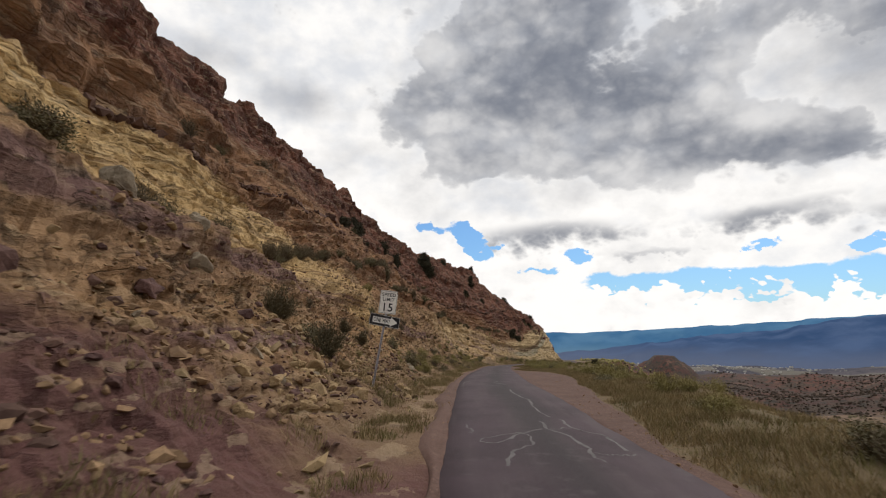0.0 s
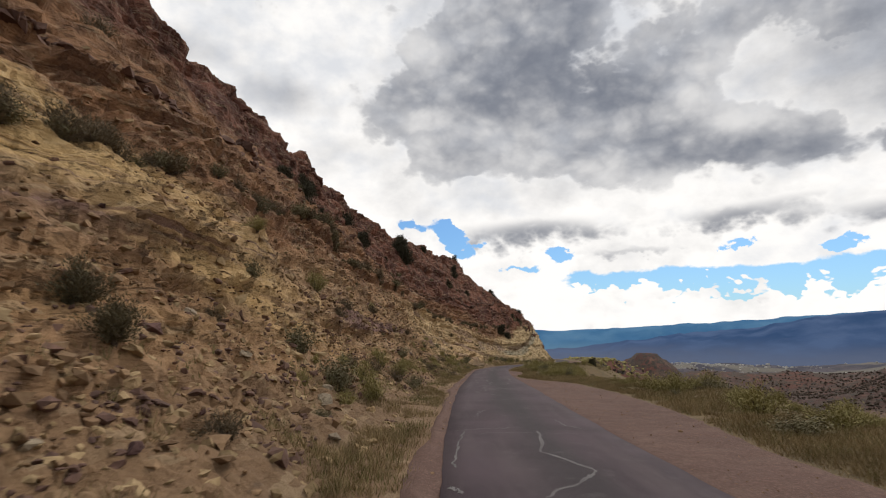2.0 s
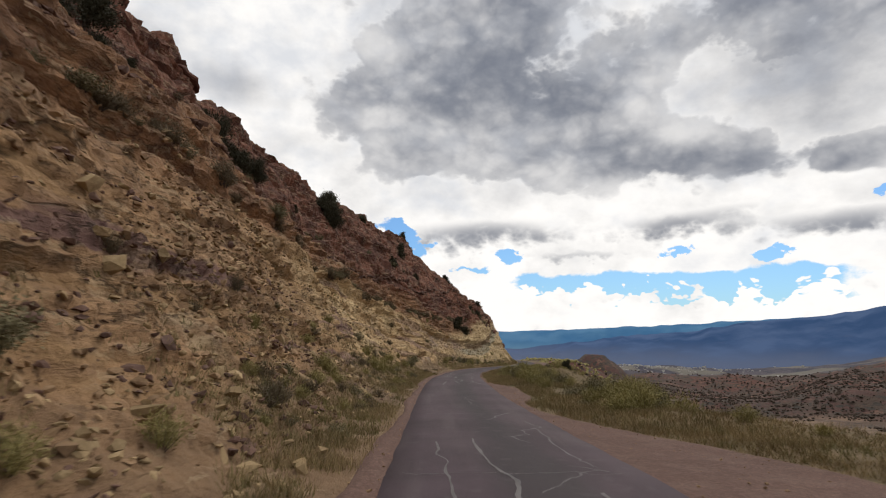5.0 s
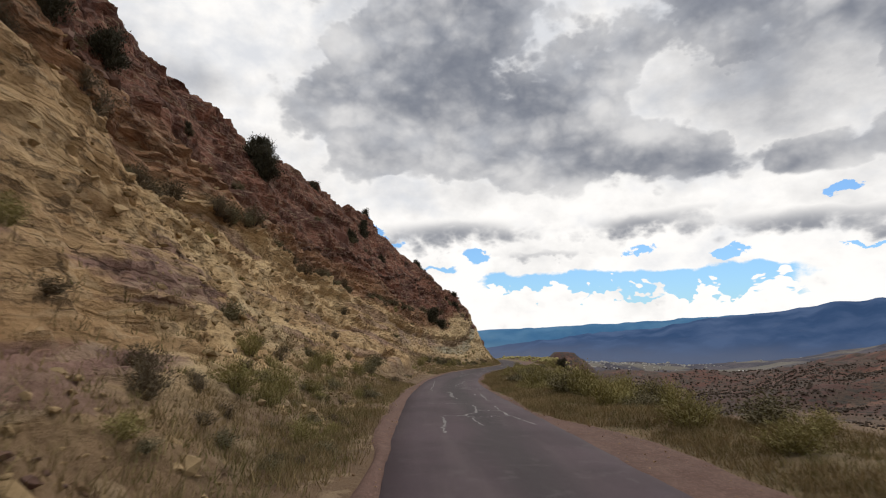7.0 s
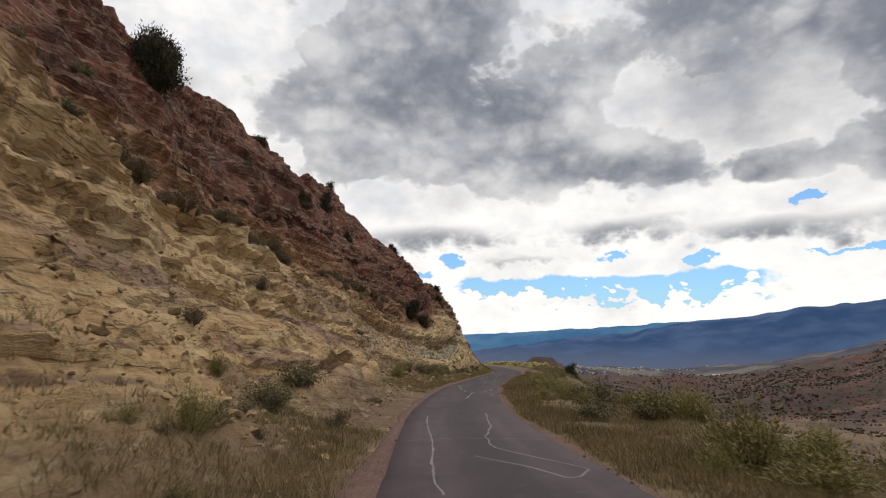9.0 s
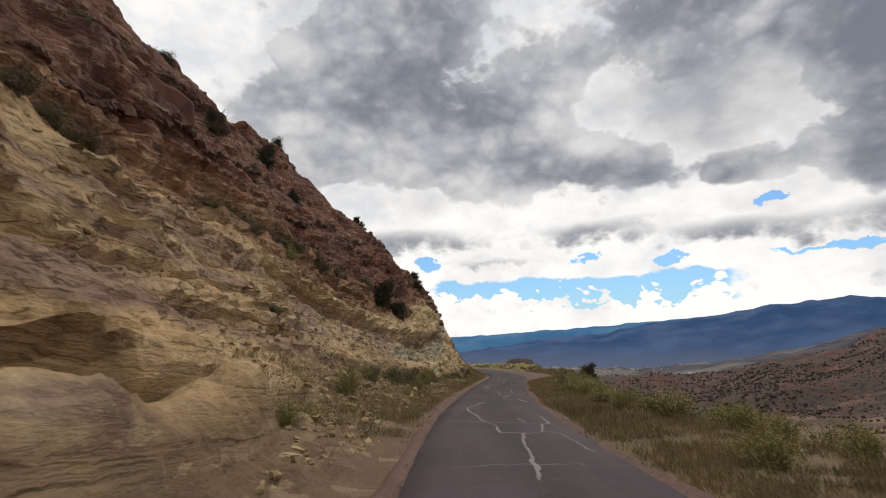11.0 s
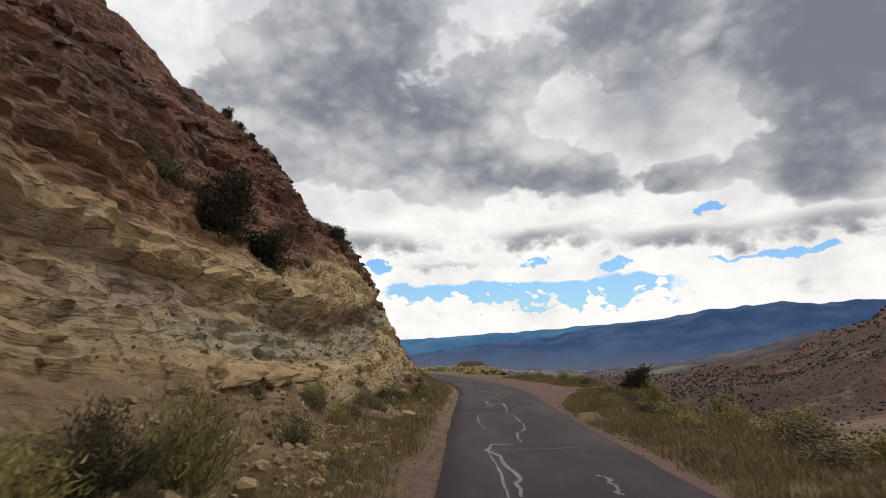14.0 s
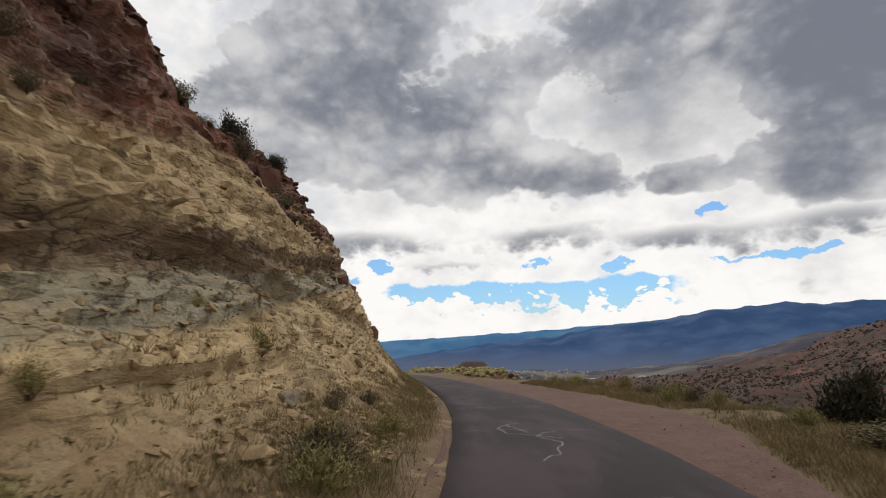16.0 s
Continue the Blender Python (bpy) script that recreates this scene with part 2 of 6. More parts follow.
# rise of the hillside over the road at so many metres from its left edge
RISE_D = [0, 1.5, 3, 5, 7, 10, 14, 18, 22, 23.5]
RISE = {
    -40: (0.6, 1.8, 3.4, 6.5, 11, 16, 21), 25: (0.9, 2.7, 4.7, 8.2, 13.2, 18.0, 23.6), 42: (1.2, 4.3, 7.0, 10.3, 14.8, 19.2, 24.4),
    55: (1.2, 3.9, 6.6, 10.2, 14.6, 19.0, 24.4), 70: (1.2, 3.5, 6.3, 10, 14.6, 19.3, 24.9), 75: (1.05, 3.4, 6.2, 9.9, 14.4, 19.1, 24.8), 79: (0.9, 3.3, 6.15, 9.9, 14.5, 19.7, 26.0), 82: (0.8, 3.25, 6.1, 9.85, 14.2, 18.6, 24.3),
    87: (0.7, 3.2, 6.0, 9.8, 14, 18.3, 24.2), 95: (0.65, 3.05, 5.8, 9.65, 14.1, 19.1, 24.7), 102: (0.6, 2.9, 5.6, 9.5, 14.0, 18.8, 22.5),
    113: (0.5, 2.3, 5.6, 10.3, 15.2, 19.8, 23.6), 124: (0.4, 2.0, 6.0, 10.5, 14.8, 19.5, 24.5), 133: (0.8, 3.7, 6.7, 11.3, 16.0, 20.2, 24.8), 138: (0.9, 4.5, 8.0, 13.7, 17.4, 19.4, 21),
    143: (1.0, 5.0, 8.5, 11.7, 15.2, 16.6, 16.8), 152: (2.1, 6.6, 10, 13.2, 14.8, 15.0, 15), 171: (3.0, 7.8, 11, 11, 10.6, 9.6, 8.6),
    190: (0.6, 2.5, 3.5, 3.5, 3, 2, 1), 230: (0, 0, 0, -0.5, -1, -2, -3)}
RISE_S = sorted(RISE)


def hill(s, d):
    """Height of the bare slope over the road."""
    s, d = np.broadcast_arrays(np.asarray(s, float), np.asarray(d, float))
    cols = [np.interp(s, RISE_S, [0.0 * k for k in RISE_S]), np.interp(s, [150, 164], [0.08, 0.8])]
    for c in range(7):
        cols.append(np.interp(s, RISE_S, [RISE[k][c] for k in RISE_S]))
    cols.append(cols[-1] + 0.6 * (cols[-1] - cols[-2]) / 4)
    out = np.zeros(s.shape)
    for k in range(len(RISE_D) - 1):
        t = np.clip((d - RISE_D[k]) / (RISE_D[k + 1] - RISE_D[k]), 0, 1)
        out = out + t * (cols[k + 1] - cols[k])
    return out - 0.62 * np.maximum(d - 23.5, 0)


def shoulder(s):
    """Width of the gravel strip along the road's right edge."""
    return 0.24 + 0.16 * (1 - ramp(s, 10, 50)) + 0.9 * ramp(s, 56, 60) * (1 - ramp(s, 64, 69)) + 2.8 * np.clip((s - 8) / 26.0, 0, 1) * (1 - ramp(s, 44, 56)) + 2.8 * ramp(s, 126, 140) * (1 - ramp(s, 160, 172)) + 0.08 * np.sin(s * 0.7)


def bank(s, r):
    """Height over the road, r metres right of its right edge."""
    w = shoulder(s)
    e = r - w
    edge = 2.2 + 0.7 * fbm(s / 6.0, 0.0, 0, 2, 47) + 1.4 * (1 - ramp(s, 85, 112))
    rise = 0.10 * ramp(e, 0.0, 1.2)
    fall = 0.24 * np.maximum(e - edge, 0) + 0.30 * np.maximum(e - edge - 1.2, 0)
    bump = 0.10 * fbm(s / 2.3, r / 2.3, 0, 3, 40) * ramp(e, 0.2, 1.5) + 0.9 * fbm(s / 14, r / 14, 0, 3, 44) * ramp(e, 5, 16)
    return -0.03 + rise - fall + bump


def valley(x, y):
    """The land far below and beyond."""
    dx, dy = x - 20, y - 80
    r, a = np.hypot(dx, dy), np.degrees(np.arctan2(dx, dy))
    z = np.interp(r, [0, 160, 400, 900, 1600, 3200, 5000], [-36, -36, -44, -66, -92, -112, -118])
    z = z + (1.5 * fbm(x / 30, y / 30, 0, 3, 60) + 6 * fbm(x / 140, y / 140, 0, 4, 61)) * ramp(r, 60, 300)
    z = z + 15 * fbm(x / 260, y / 260, 0, 4, 63) * ramp(r, 400, 900) * (1 - ramp(r, 2200, 3000))
    crest = np.interp(a, [38, 45, 51, 56, 59.5, 66, 80, 110], [-42, -30, -18, 8, 34, 46, 56, 50])
    crest = crest + 7 * fbm(x / 60, y / 60, 0, 4, 66)
    k = ramp(r, 170, 610) * (1 - 0.55 * ramp(r, 640, 1500)) * ramp(a, 36, 46)
    z = z + np.maximum(crest - z, 0) * k
    # darker ridges farther off
    far_crest = np.interp(a, [14, 22, 30, 36, 40, 45, 48, 51, 54, 58, 70], [-104, -98, -92, -80, -64, -42, -24, 0, 24, 36, 50]) + 9 * fbm(x / 120, y / 120, 0, 4, 67)
    k = ramp(r, 1050, 1500) * (1 - ramp(r, 1550, 2000)) * ramp(a, 12, 24)
    z = z + np.maximum(far_crest - z, 0) * k
    # the red mesa
    m = np.hypot(x - 317, (y - 785) * 0.6) + 5 * fbm(x / 14, y / 14, 0, 3, 70)
    z = np.maximum(z, -18 - 8 * ramp(m, 10, 18) - 34 * ramp(m, 16, 62) - 300 * ramp(m, 58, 300))
    # a low knoll past the bend
    q = np.hypot(x - 70, (y - 230) * 0.8) + 3 * fbm(x / 9, y / 9, 0, 3, 72)
    z = np.maximum(z, -6.7 - 24 * ramp(q, 6, 52) - 300 * ramp(q, 50, 200))
    return z


# ---- mesh helpers ----
def sheet(name, x, y, z, material, attrs=None, smooth=True):
    n, m = x.shape
    co = np.stack([x, y, z], -1).reshape(-1, 3).astype(np.float32)
    i = np.arange(n * m).reshape(n, m)
    quads = np.stack([i[:-1, :-1], i[1:, :-1], i[1:, 1:], i[:-1, 1:]], -1).reshape(-1, 4)
    me = raw_mesh(name, co, quads, smooth)
    for key, v in (attrs or {}).items():
        me.attributes.new(key, "FLOAT", "POINT").data.foreach_set("value", np.asarray(v, np.float32).ravel())
    me.materials.append(material)
    return new(name, me)


def raw_mesh(name, co, faces, smooth=False):
    """A mesh from arrays: all faces have the same number of corners."""
    k = faces.shape[1]
    me = bpy.data.meshes.new(name)
    me.vertices.add(len(co))
    me.vertices.foreach_set("co", np.asarray(co, np.float32).ravel())
    me.loops.add(faces.size)
    me.loops.foreach_set("vertex_index", faces.astype(np.int32).ravel())
    me.polygons.add(len(faces))
    me.polygons.foreach_set("loop_start", np.arange(len(faces), dtype=np.int32) * k)
    me.polygons.foreach_set("loop_total", np.full(len(faces), k, np.int32))
    me.polygons.foreach_set("use_smooth", np.full(len(faces), smooth, bool))
    me.update(calc_edges=True)
    return me


# ---- materials ----
class Mat:
    """Small helper to write node materials."""

    def __init__(self, name, rough=0.9):
        self.m = bpy.data.materials.new(name)
        self.m.use_nodes = True
        self.n, self.l = self.m.node_tree.nodes, self.m.node_tree.links
        self.b = self.n["Principled BSDF"]
        self.b.inputs["Roughness"].default_value = rough
        self.b.inputs["Specular IOR Level"].default_value = 0.25
        self.pos = self.n.new("ShaderNodeNewGeometry").outputs["Position"]

    def put(self, socket, v):
        if isinstance(v, (int, float, tuple)):
            socket.default_value = (*v, 1.0) if isinstance(v, tuple) and len(v) == 3 and socket.type == "RGBA" else v
        else:
            self.l.new(v, socket)

    def math(self, op, a, b=0.0, clamp=False):
        n = self.n.new("ShaderNodeMath")
        n.operation, n.use_clamp = op, clamp
        self.put(n.inputs[0], a), self.put(n.inputs[1], b)
        return n.outputs[0]

    def step(self, v, lo, hi, a=0.0, b=1.0):
        n = self.n.new("ShaderNodeMapRange")
        n.interpolation_type = "SMOOTHSTEP"
        for k, x in enumerate((v, lo, hi, a, b)):
            self.put(n.inputs[k], x)
        return n.outputs[0]

    def noise(self, scale, detail=5, rough=0.6, stretch=(1, 1, 1), vec=None):
        m = self.n.new("ShaderNodeVectorMath")
        m.operation = "MULTIPLY"
        self.put(m.inputs[0], vec or self.pos)
        m.inputs[1].default_value = stretch
        n = self.n.new("ShaderNodeTexNoise")
        n.inputs["Scale"].default_value, n.inputs["Detail"].default_value, n.inputs["Roughness"].default_value = scale, detail, rough
        self.l.new(m.outputs[0], n.inputs["Vector"])
        return n.outputs["Fac"]

    def attr(self, name):
        n = self.n.new("ShaderNodeAttribute")
        n.attribute_name = name
        return n.outputs["Fac"]

    def mix(self, f, a, b, kind="MIX"):
        n = self.n.new("ShaderNodeMix")
        n.data_type, n.blend_type = "RGBA", kind
        self.put(n.inputs[0], f), self.put(n.inputs[6], a), self.put(n.inputs[7], b)
        return n.outputs[2]

    def random(self):
        return self.n.new("ShaderNodeObjectInfo").outputs["Random"]

    def island(self):
        return self.n.new("ShaderNodeNewGeometry").outputs["Random Per Island"]

    def bump(self, height, strength=0.5, distance=0.05):
        n = self.n.new("ShaderNodeBump")
        n.inputs["Strength"].default_value, n.inputs["Distance"].default_value = strength, distance
        self.l.new(height, n.inputs["Height"])
        self.l.new(n.outputs[0], self.b.inputs["Normal"])

    def colour(self, c):
        self.put(self.b.inputs["Base Color"], c)
        return self.m


def grained(name, low, high, scale=3.0, fine_scale=40.0, rough=0.9, bump=0.4, distance=0.02, by=None):
    """Two tones by a broad and a fine noise, with relief."""
    m = Mat(name, rough)
    broad, grain = m.noise(scale, 5), m.noise(fine_scale, 4, 0.7)
    f = m.math("ADD", m.math("MULTIPLY", m.step(broad, 0.3, 0.7), 0.6), m.math("MULTIPLY", m.step(grain, 0.3, 0.7), 0.4))
    c = m.mix(f, low, high)
    if by == "object":
        c = m.mix(m.step(m.random(), 0, 1, 0.0, 0.35), c, m.mix(0.75, c, tuple(v * 0.35 for v in low)))
    if by == "island":
        c = m.mix(m.step(m.island(), 0, 1, 0.0, 0.6), c, m.mix(0.8, c, tuple(v * 0.4 for v in low)))
    m.bump(grain, bump, distance)
    return m.colour(c)


def rock_face():
    """Bedded sandstone and shale: tan and grey-green below, brown above, dark red at the top."""
    m = Mat("bedded_rock", 0.92)
    bed, over, crest, along, layer = m.attr("bed"), m.attr("over"), m.attr("crest"), m.attr("along"), m.attr("layer")
    wob = m.math("SUBTRACT", m.noise(0.12, 5), 0.5)
    wob2 = m.math("SUBTRACT", m.noise(0.5, 6, 0.65), 0.5)
    late = m.step(along, 60, 92)
    crack0 = m.noise(1.6, 5, 0.6)

    beds_at = m.n.new("ShaderNodeCombineXYZ")
    place = m.n.new("ShaderNodeSeparateXYZ")
    m.l.new(m.pos, place.inputs[0])
    m.l.new(place.outputs[0], beds_at.inputs[0]), m.l.new(along, beds_at.inputs[1]), m.l.new(layer, beds_at.inputs[2])

    def chips(scale, stretch):
        """Broken pieces: a random number each, and the way from their middle."""
        v = m.n.new("ShaderNodeTexVoronoi")
        w = m.n.new("ShaderNodeVectorMath")
        w.operation = "MULTIPLY_ADD"
        m.l.new(beds_at.outputs[0], w.inputs[0])
        w.inputs[1].default_value = stretch
        cw = m.n.new("ShaderNodeCombineXYZ")
        for k in range(3):
            m.l.new(m.math("MULTIPLY", wob2, 0.9 + 0.4 * k), cw.inputs[k])
        m.l.new(cw.outputs[0], w.inputs[2])
        v.inputs["Scale"].default_value = scale
        m.l.new(w.outputs[0], v.inputs["Vector"])
        part_of = m.n.new("ShaderNodeSeparateColor")
        m.l.new(v.outputs["Color"], part_of.inputs[0])
        return part_of.outputs[0], v.outputs["Distance"]

    own_a, far_a = chips(1.3, (0.5, 0.26, 2.6))
    own_b, far_b = chips(4.2, (0.6, 0.36, 2.0))
    tan = m.mix(m.step(m.noise(0.35, 6, 0.65), 0.35, 0.65), (0.44, 0.285, 0.137), (0.57, 0.41, 0.215))
    rubble = m.mix(m.step(m.noise(0.5, 6, 0.7), 0.38, 0.62), (0.19, 0.100, 0.055), (0.36, 0.208, 0.108))
    pale = m.mix(m.step(m.noise(0.6, 5), 0.4, 0.6), (0.40, 0.33, 0.205), (0.52, 0.43, 0.265))
    brown = m.mix(m.step(m.noise(0.5, 6, 0.65), 0.38, 0.62), (0.160, 0.078, 0.042), (0.31, 0.160, 0.079))
    red = m.mix(m.step(m.noise(0.4, 6, 0.65), 0.38, 0.62), (0.082, 0.029, 0.021), (0.19, 0.073, 0.045))
    plum = m.mix(m.step(m.noise(1.2, 5), 0.4, 0.6), (0.12, 0.06, 0.06), (0.22, 0.125, 0.11))
    c = m.mix(m.math("MULTIPLY", m.step(m.noise(0.16, 4), 0.5, 0.60), m.step(bed, 6.0, 3.5, 0.0, 0.5)), tan, pale)
    # rubble and soil over the lower slope at the start
    low = m.math("MULTIPLY", m.step(m.math("ADD", over, m.math("MULTIPLY", wob2, 3.0)), -2.4, -4.2), m.step(along, 40, 24))
    low = m.math("MAXIMUM", low, m.math("MULTIPLY", m.math("MULTIPLY", m.step(along, 20, 30), m.step(along, 70, 52)), m.step(m.noise(0.22, 5, 0.65), 0.30, 0.46)))
    c = m.mix(m.math("MULTIPLY", low, 0.85), c, rubble)
    # maroon shale seams that follow the beds
    level = m.n.new("ShaderNodeCombineXYZ")
    m.l.new(m.math("MULTIPLY", along, 0.055), level.inputs[0])
    m.l.new(m.math("ADD", m.math("MULTIPLY", layer, 0.75), m.math("MULTIPLY", wob2, 0.5)), level.inputs[2])
    seam = m.math("MULTIPLY", m.step(m.noise(1.0, 4, 0.55, vec=level.outputs[0]), 0.57, 0.61), m.math("MULTIPLY", m.step(over, 0.5, -1.0), m.step(along, 26, 40, 0.15, 1.0)))
    c = m.mix(m.math("MULTIPLY", seam, m.math("SUBTRACT", 0.9, m.math("MULTIPLY", late, 0.35))), c, plum)
    maroon = m.math("MULTIPLY", m.math("MULTIPLY", m.step(m.math("ADD", bed, m.math("MULTIPLY", wob2, 0.9)), 3.5, 3.8), m.step(m.math("ADD", bed, m.math("MULTIPLY", wob2, 0.9)), 4.8, 4.5)), m.math("MULTIPLY", m.step(along, 36, 29), m.step(m.noise(0.25, 4), 0.33, 0.43)))
    sill = m.math("MULTIPLY", m.math("MULTIPLY", m.step(m.math("ADD", bed, m.math("MULTIPLY", wob2, 1.2)), 1.3, 1.5), m.step(m.math("ADD", bed, m.math("MULTIPLY", wob2, 1.2)), 2.0, 1.8)), m.step(along, 17, 13))
    stain = m.math("MULTIPLY", m.math("MULTIPLY", m.step(m.math("ADD", along, m.math("MULTIPLY", wob2, 5.0)), 90.0, 91.5), m.step(m.math("ADD", along, m.math("MULTIPLY", wob2, 5.0)), 98.0, 96.0)), m.math("MULTIPLY", m.step(m.math("ADD", bed, m.math("MULTIPLY", wob2, 1.2)), 2.0, 2.3), m.step(m.math("ADD", bed, m.math("MULTIPLY", wob2, 1.2)), 3.6, 3.1)))
    pocket = m.math("MULTIPLY", m.math("MULTIPLY", m.step(along, 86.5, 88.0), m.step(along, 92.4, 91.6)), m.math("MULTIPLY", m.step(bed, 0.65, 0.85), m.step(bed, 1.5, 1.25)))
    c = m.mix(m.math("MULTIPLY", m.math("MAXIMUM", m.math("MAXIMUM", m.math("MAXIMUM", maroon, sill), m.math("MULTIPLY", stain, 0.8)), m.math("MULTIPLY", pocket, m.step(crack0, 0.40, 0.55, 0.2, 0.8))), 0.9), c, plum)
    ochre = m.math("MULTIPLY", m.step(m.noise(1.7, 4, 0.55, vec=level.outputs[0]), 0.53, 0.62), m.math("SUBTRACT", 0.7, m.math("MULTIPLY", late, 0.35)))
    c = m.mix(ochre, c, m.mix(m.noise(0.8, 4), (0.27, 0.155, 0.07), (0.38, 0.235, 0.11)))
    c = m.mix(m.step(along, 116, 130, 0.0, 0.55), c, m.mix(m.step(m.noise(0.5, 6, 0.65), 0.36, 0.62), (0.50, 0.37, 0.195), (0.64, 0.50, 0.285)))
    # grey-green shale with a dark ledge over it, at the nose of the hill
    nose = m.step(along, 112, 124)
    q = m.math("SUBTRACT", m.math("ADD", bed, m.math("MULTIPLY", wob2, 0.7)), m.math("MULTIPLY", m.math("MAXIMUM", m.math("SUBTRACT", along, 130.0), 0.0), 0.17))
    band = m.math("MULTIPLY", m.math("MULTIPLY", m.step(q, 1.55, 1.8), m.step(q, 2.75, 2.5)), nose)
    c = m.mix(m.math("MULTIPLY", band, m.step(m.noise(0.25, 4), 0.30, 0.48, 0.35, 0.9)), c, m.mix(m.noise(1.5, 5), (0.25, 0.235, 0.17), (0.38, 0.35, 0.25)))
    ledge = m.math("MULTIPLY", m.math("MULTIPLY", m.step(q, 2.5, 2.7), m.step(q, 3.7, 3.3)), m.step(along, 118, 128))
    c = m.mix(m.math("MULTIPLY", ledge, m.step(m.noise(0.3, 4), 0.36, 0.5, 0.35, 0.85)), c, m.mix(m.noise(2.0, 5), (0.12, 0.072, 0.046), (0.22, 0.14, 0.09)))
    # mauve shale
    mauve = m.math("MULTIPLY", m.math("MULTIPLY", m.step(q, 2.2, 2.8), m.step(q, 4.4, 3.6)), m.math("MULTIPLY", m.step(along, 98, 106), m.step(along, 126, 120)))
    c = m.mix(m.math("MULTIPLY", mauve, m.step(m.noise(0.45, 5, 0.6), 0.42, 0.58, 0.1, 0.7)), c, m.mix(m.noise(1.6, 5), (0.20, 0.125, 0.115), (0.34, 0.245, 0.205)))
    # fine beds, their dark lines painting in the shade beneath ledges
    beds = m.n.new("ShaderNodeTexNoise")
    comb = m.n.new("ShaderNodeCombineXYZ")
    m.l.new(m.math("ADD", m.math("MULTIPLY", layer, 4.2), m.math("MULTIPLY", wob2, 1.4)), comb.inputs[2])
    m.l.new(m.math("MULTIPLY", along, 0.14), comb.inputs[0])
    beds.inputs["Scale"].default_value, beds.inputs["Detail"].default_value = 1.0, 4
    m.l.new(comb.outputs[0], beds.inputs["Vector"])
    c = m.mix(m.math("MULTIPLY", m.step(beds.outputs["Fac"], 0.54, 0.62), m.math("MULTIPLY", m.step(along, 45, 75, 0.4, 0.15), m.step(low, 0.2, 0.7, 1.0, 0.25))), c, m.mix(0.7, c, (0.10, 0.058, 0.030)))
    gold = m.math("MULTIPLY", m.step(along, 36, 27), m.math("MULTIPLY", m.step(m.math("ADD", over, m.math("MULTIPLY", wob2, 2.0)), -4.6, -3.6), m.step(beds.outputs["Fac"], 0.62, 0.52)))
    c = m.mix(m.math("MULTIPLY", gold, 0.65), c, (0.64, 0.435, 0.19))
    c = m.mix(m.step(m.math("ADD", over, m.math("MULTIPLY", wob2, 2.2)), -0.3, 0.9), c, brown)
    c = m.mix(m.step(m.math("ADD", crest, m.math("MULTIPLY", wob2, 4.0)), -0.8, 1.2), c, red)
    # soil and litter at the foot
    foot = m.step(m.math("SUBTRACT", m.math("ADD", bed, m.math("MULTIPLY", wob2, 1.6)), m.math("MULTIPLY", m.step(along, 97, 104), m.step(along, 124, 116, 0.0, 0.7))), 1.5, 0.5)
    c = m.mix(m.math("MULTIPLY", foot, m.step(along, 116, 128, 0.85, 0.6)), c, m.mix(m.step(along, 44, 64), m.mix(m.noise(1.5, 6), (0.135, 0.080, 0.046), (0.275, 0.172, 0.095)), m.mix(m.noise(1.5, 6), (0.095, 0.06, 0.035), (0.20, 0.13, 0.073))))
    c = m.mix(m.step(m.math("ADD", bed, m.math("MULTIPLY", wob2, 0.4)), 0.42, 0.12, 0.0, 0.85), c, m.mix(m.step(along, 44, 64), m.mix(m.noise(2.5, 6, 0.7), (0.13, 0.078, 0.046), (0.26, 0.165, 0.092)), m.mix(m.noise(2.5, 6, 0.7), (0.09, 0.057, 0.034), (0.19, 0.122, 0.07))))
    # the maroon soil at the start
    start = m.math("MULTIPLY", m.step(m.math("ADD", along, m.math("MULTIPLY", wob2, 8.0)), 8.5, 5.5), m.step(m.math("ADD", bed, m.math("MULTIPLY", wob2, 3.0)), 2.0, 1.2))
    c = m.mix(start, c, m.mix(m.noise(3.0, 5), (0.085, 0.035, 0.035), (0.16, 0.075, 0.065)))
    # every broken piece has a tone of its own
    tone = m.math("ADD", m.math("MULTIPLY", own_a, 0.6), m.math("MULTIPLY", own_b, 0.4))
    c = m.mix(m.step(tone, 0.30, 0.75, 0.0, 0.16), c, m.mix(0.75, c, (0.075, 0.045, 0.027)))
    c = m.mix(m.step(own_b, 0.8, 0.95, 0.0, 0.25), c, (0.55, 0.43, 0.27))
    grain, crack = m.noise(9, 6, 0.7), m.noise(2.6, 7, 0.7, (0.7, 0.45, 2.0), beds_at.outputs[0])
    # thin open joints
    gap = None
    for scale, stretch, width in ((0.9, (0.6, 0.5, 1.5), 0.030), (2.6, (0.6, 0.5, 1.4), 0.035)):
        v = m.n.new("ShaderNodeTexVoronoi")
        v.feature = "DISTANCE_TO_EDGE"
        v.inputs["Scale"].default_value = scale
        w = m.n.new("ShaderNodeVectorMath")
        w.operation = "MULTIPLY_ADD"
        m.l.new(beds_at.outputs[0], w.inputs[0])
        w.inputs[1].default_value = stretch
        cw = m.n.new("ShaderNodeCombineXYZ")
        for k in range(3):
            m.l.new(m.math("MULTIPLY", m.math("SUBTRACT", crack, 0.5), 0.7), cw.inputs[k])
        m.l.new(cw.outputs[0], w.inputs[2])
        m.l.new(w.outputs[0], v.inputs["Vector"])
        line = m.math("MULTIPLY", m.step(v.outputs["Distance"], width, 0.0), m.step(m.noise(0.9 * scale, 4), 0.46, 0.56))
        gap = line if gap is None else m.math("MAXIMUM", gap, line)
    gap = m.math("MULTIPLY", gap, m.step(bed, 1.2, 2.2))
    c = m.mix(m.math("MULTIPLY", gap, 0.58), c, (0.045, 0.028, 0.017))
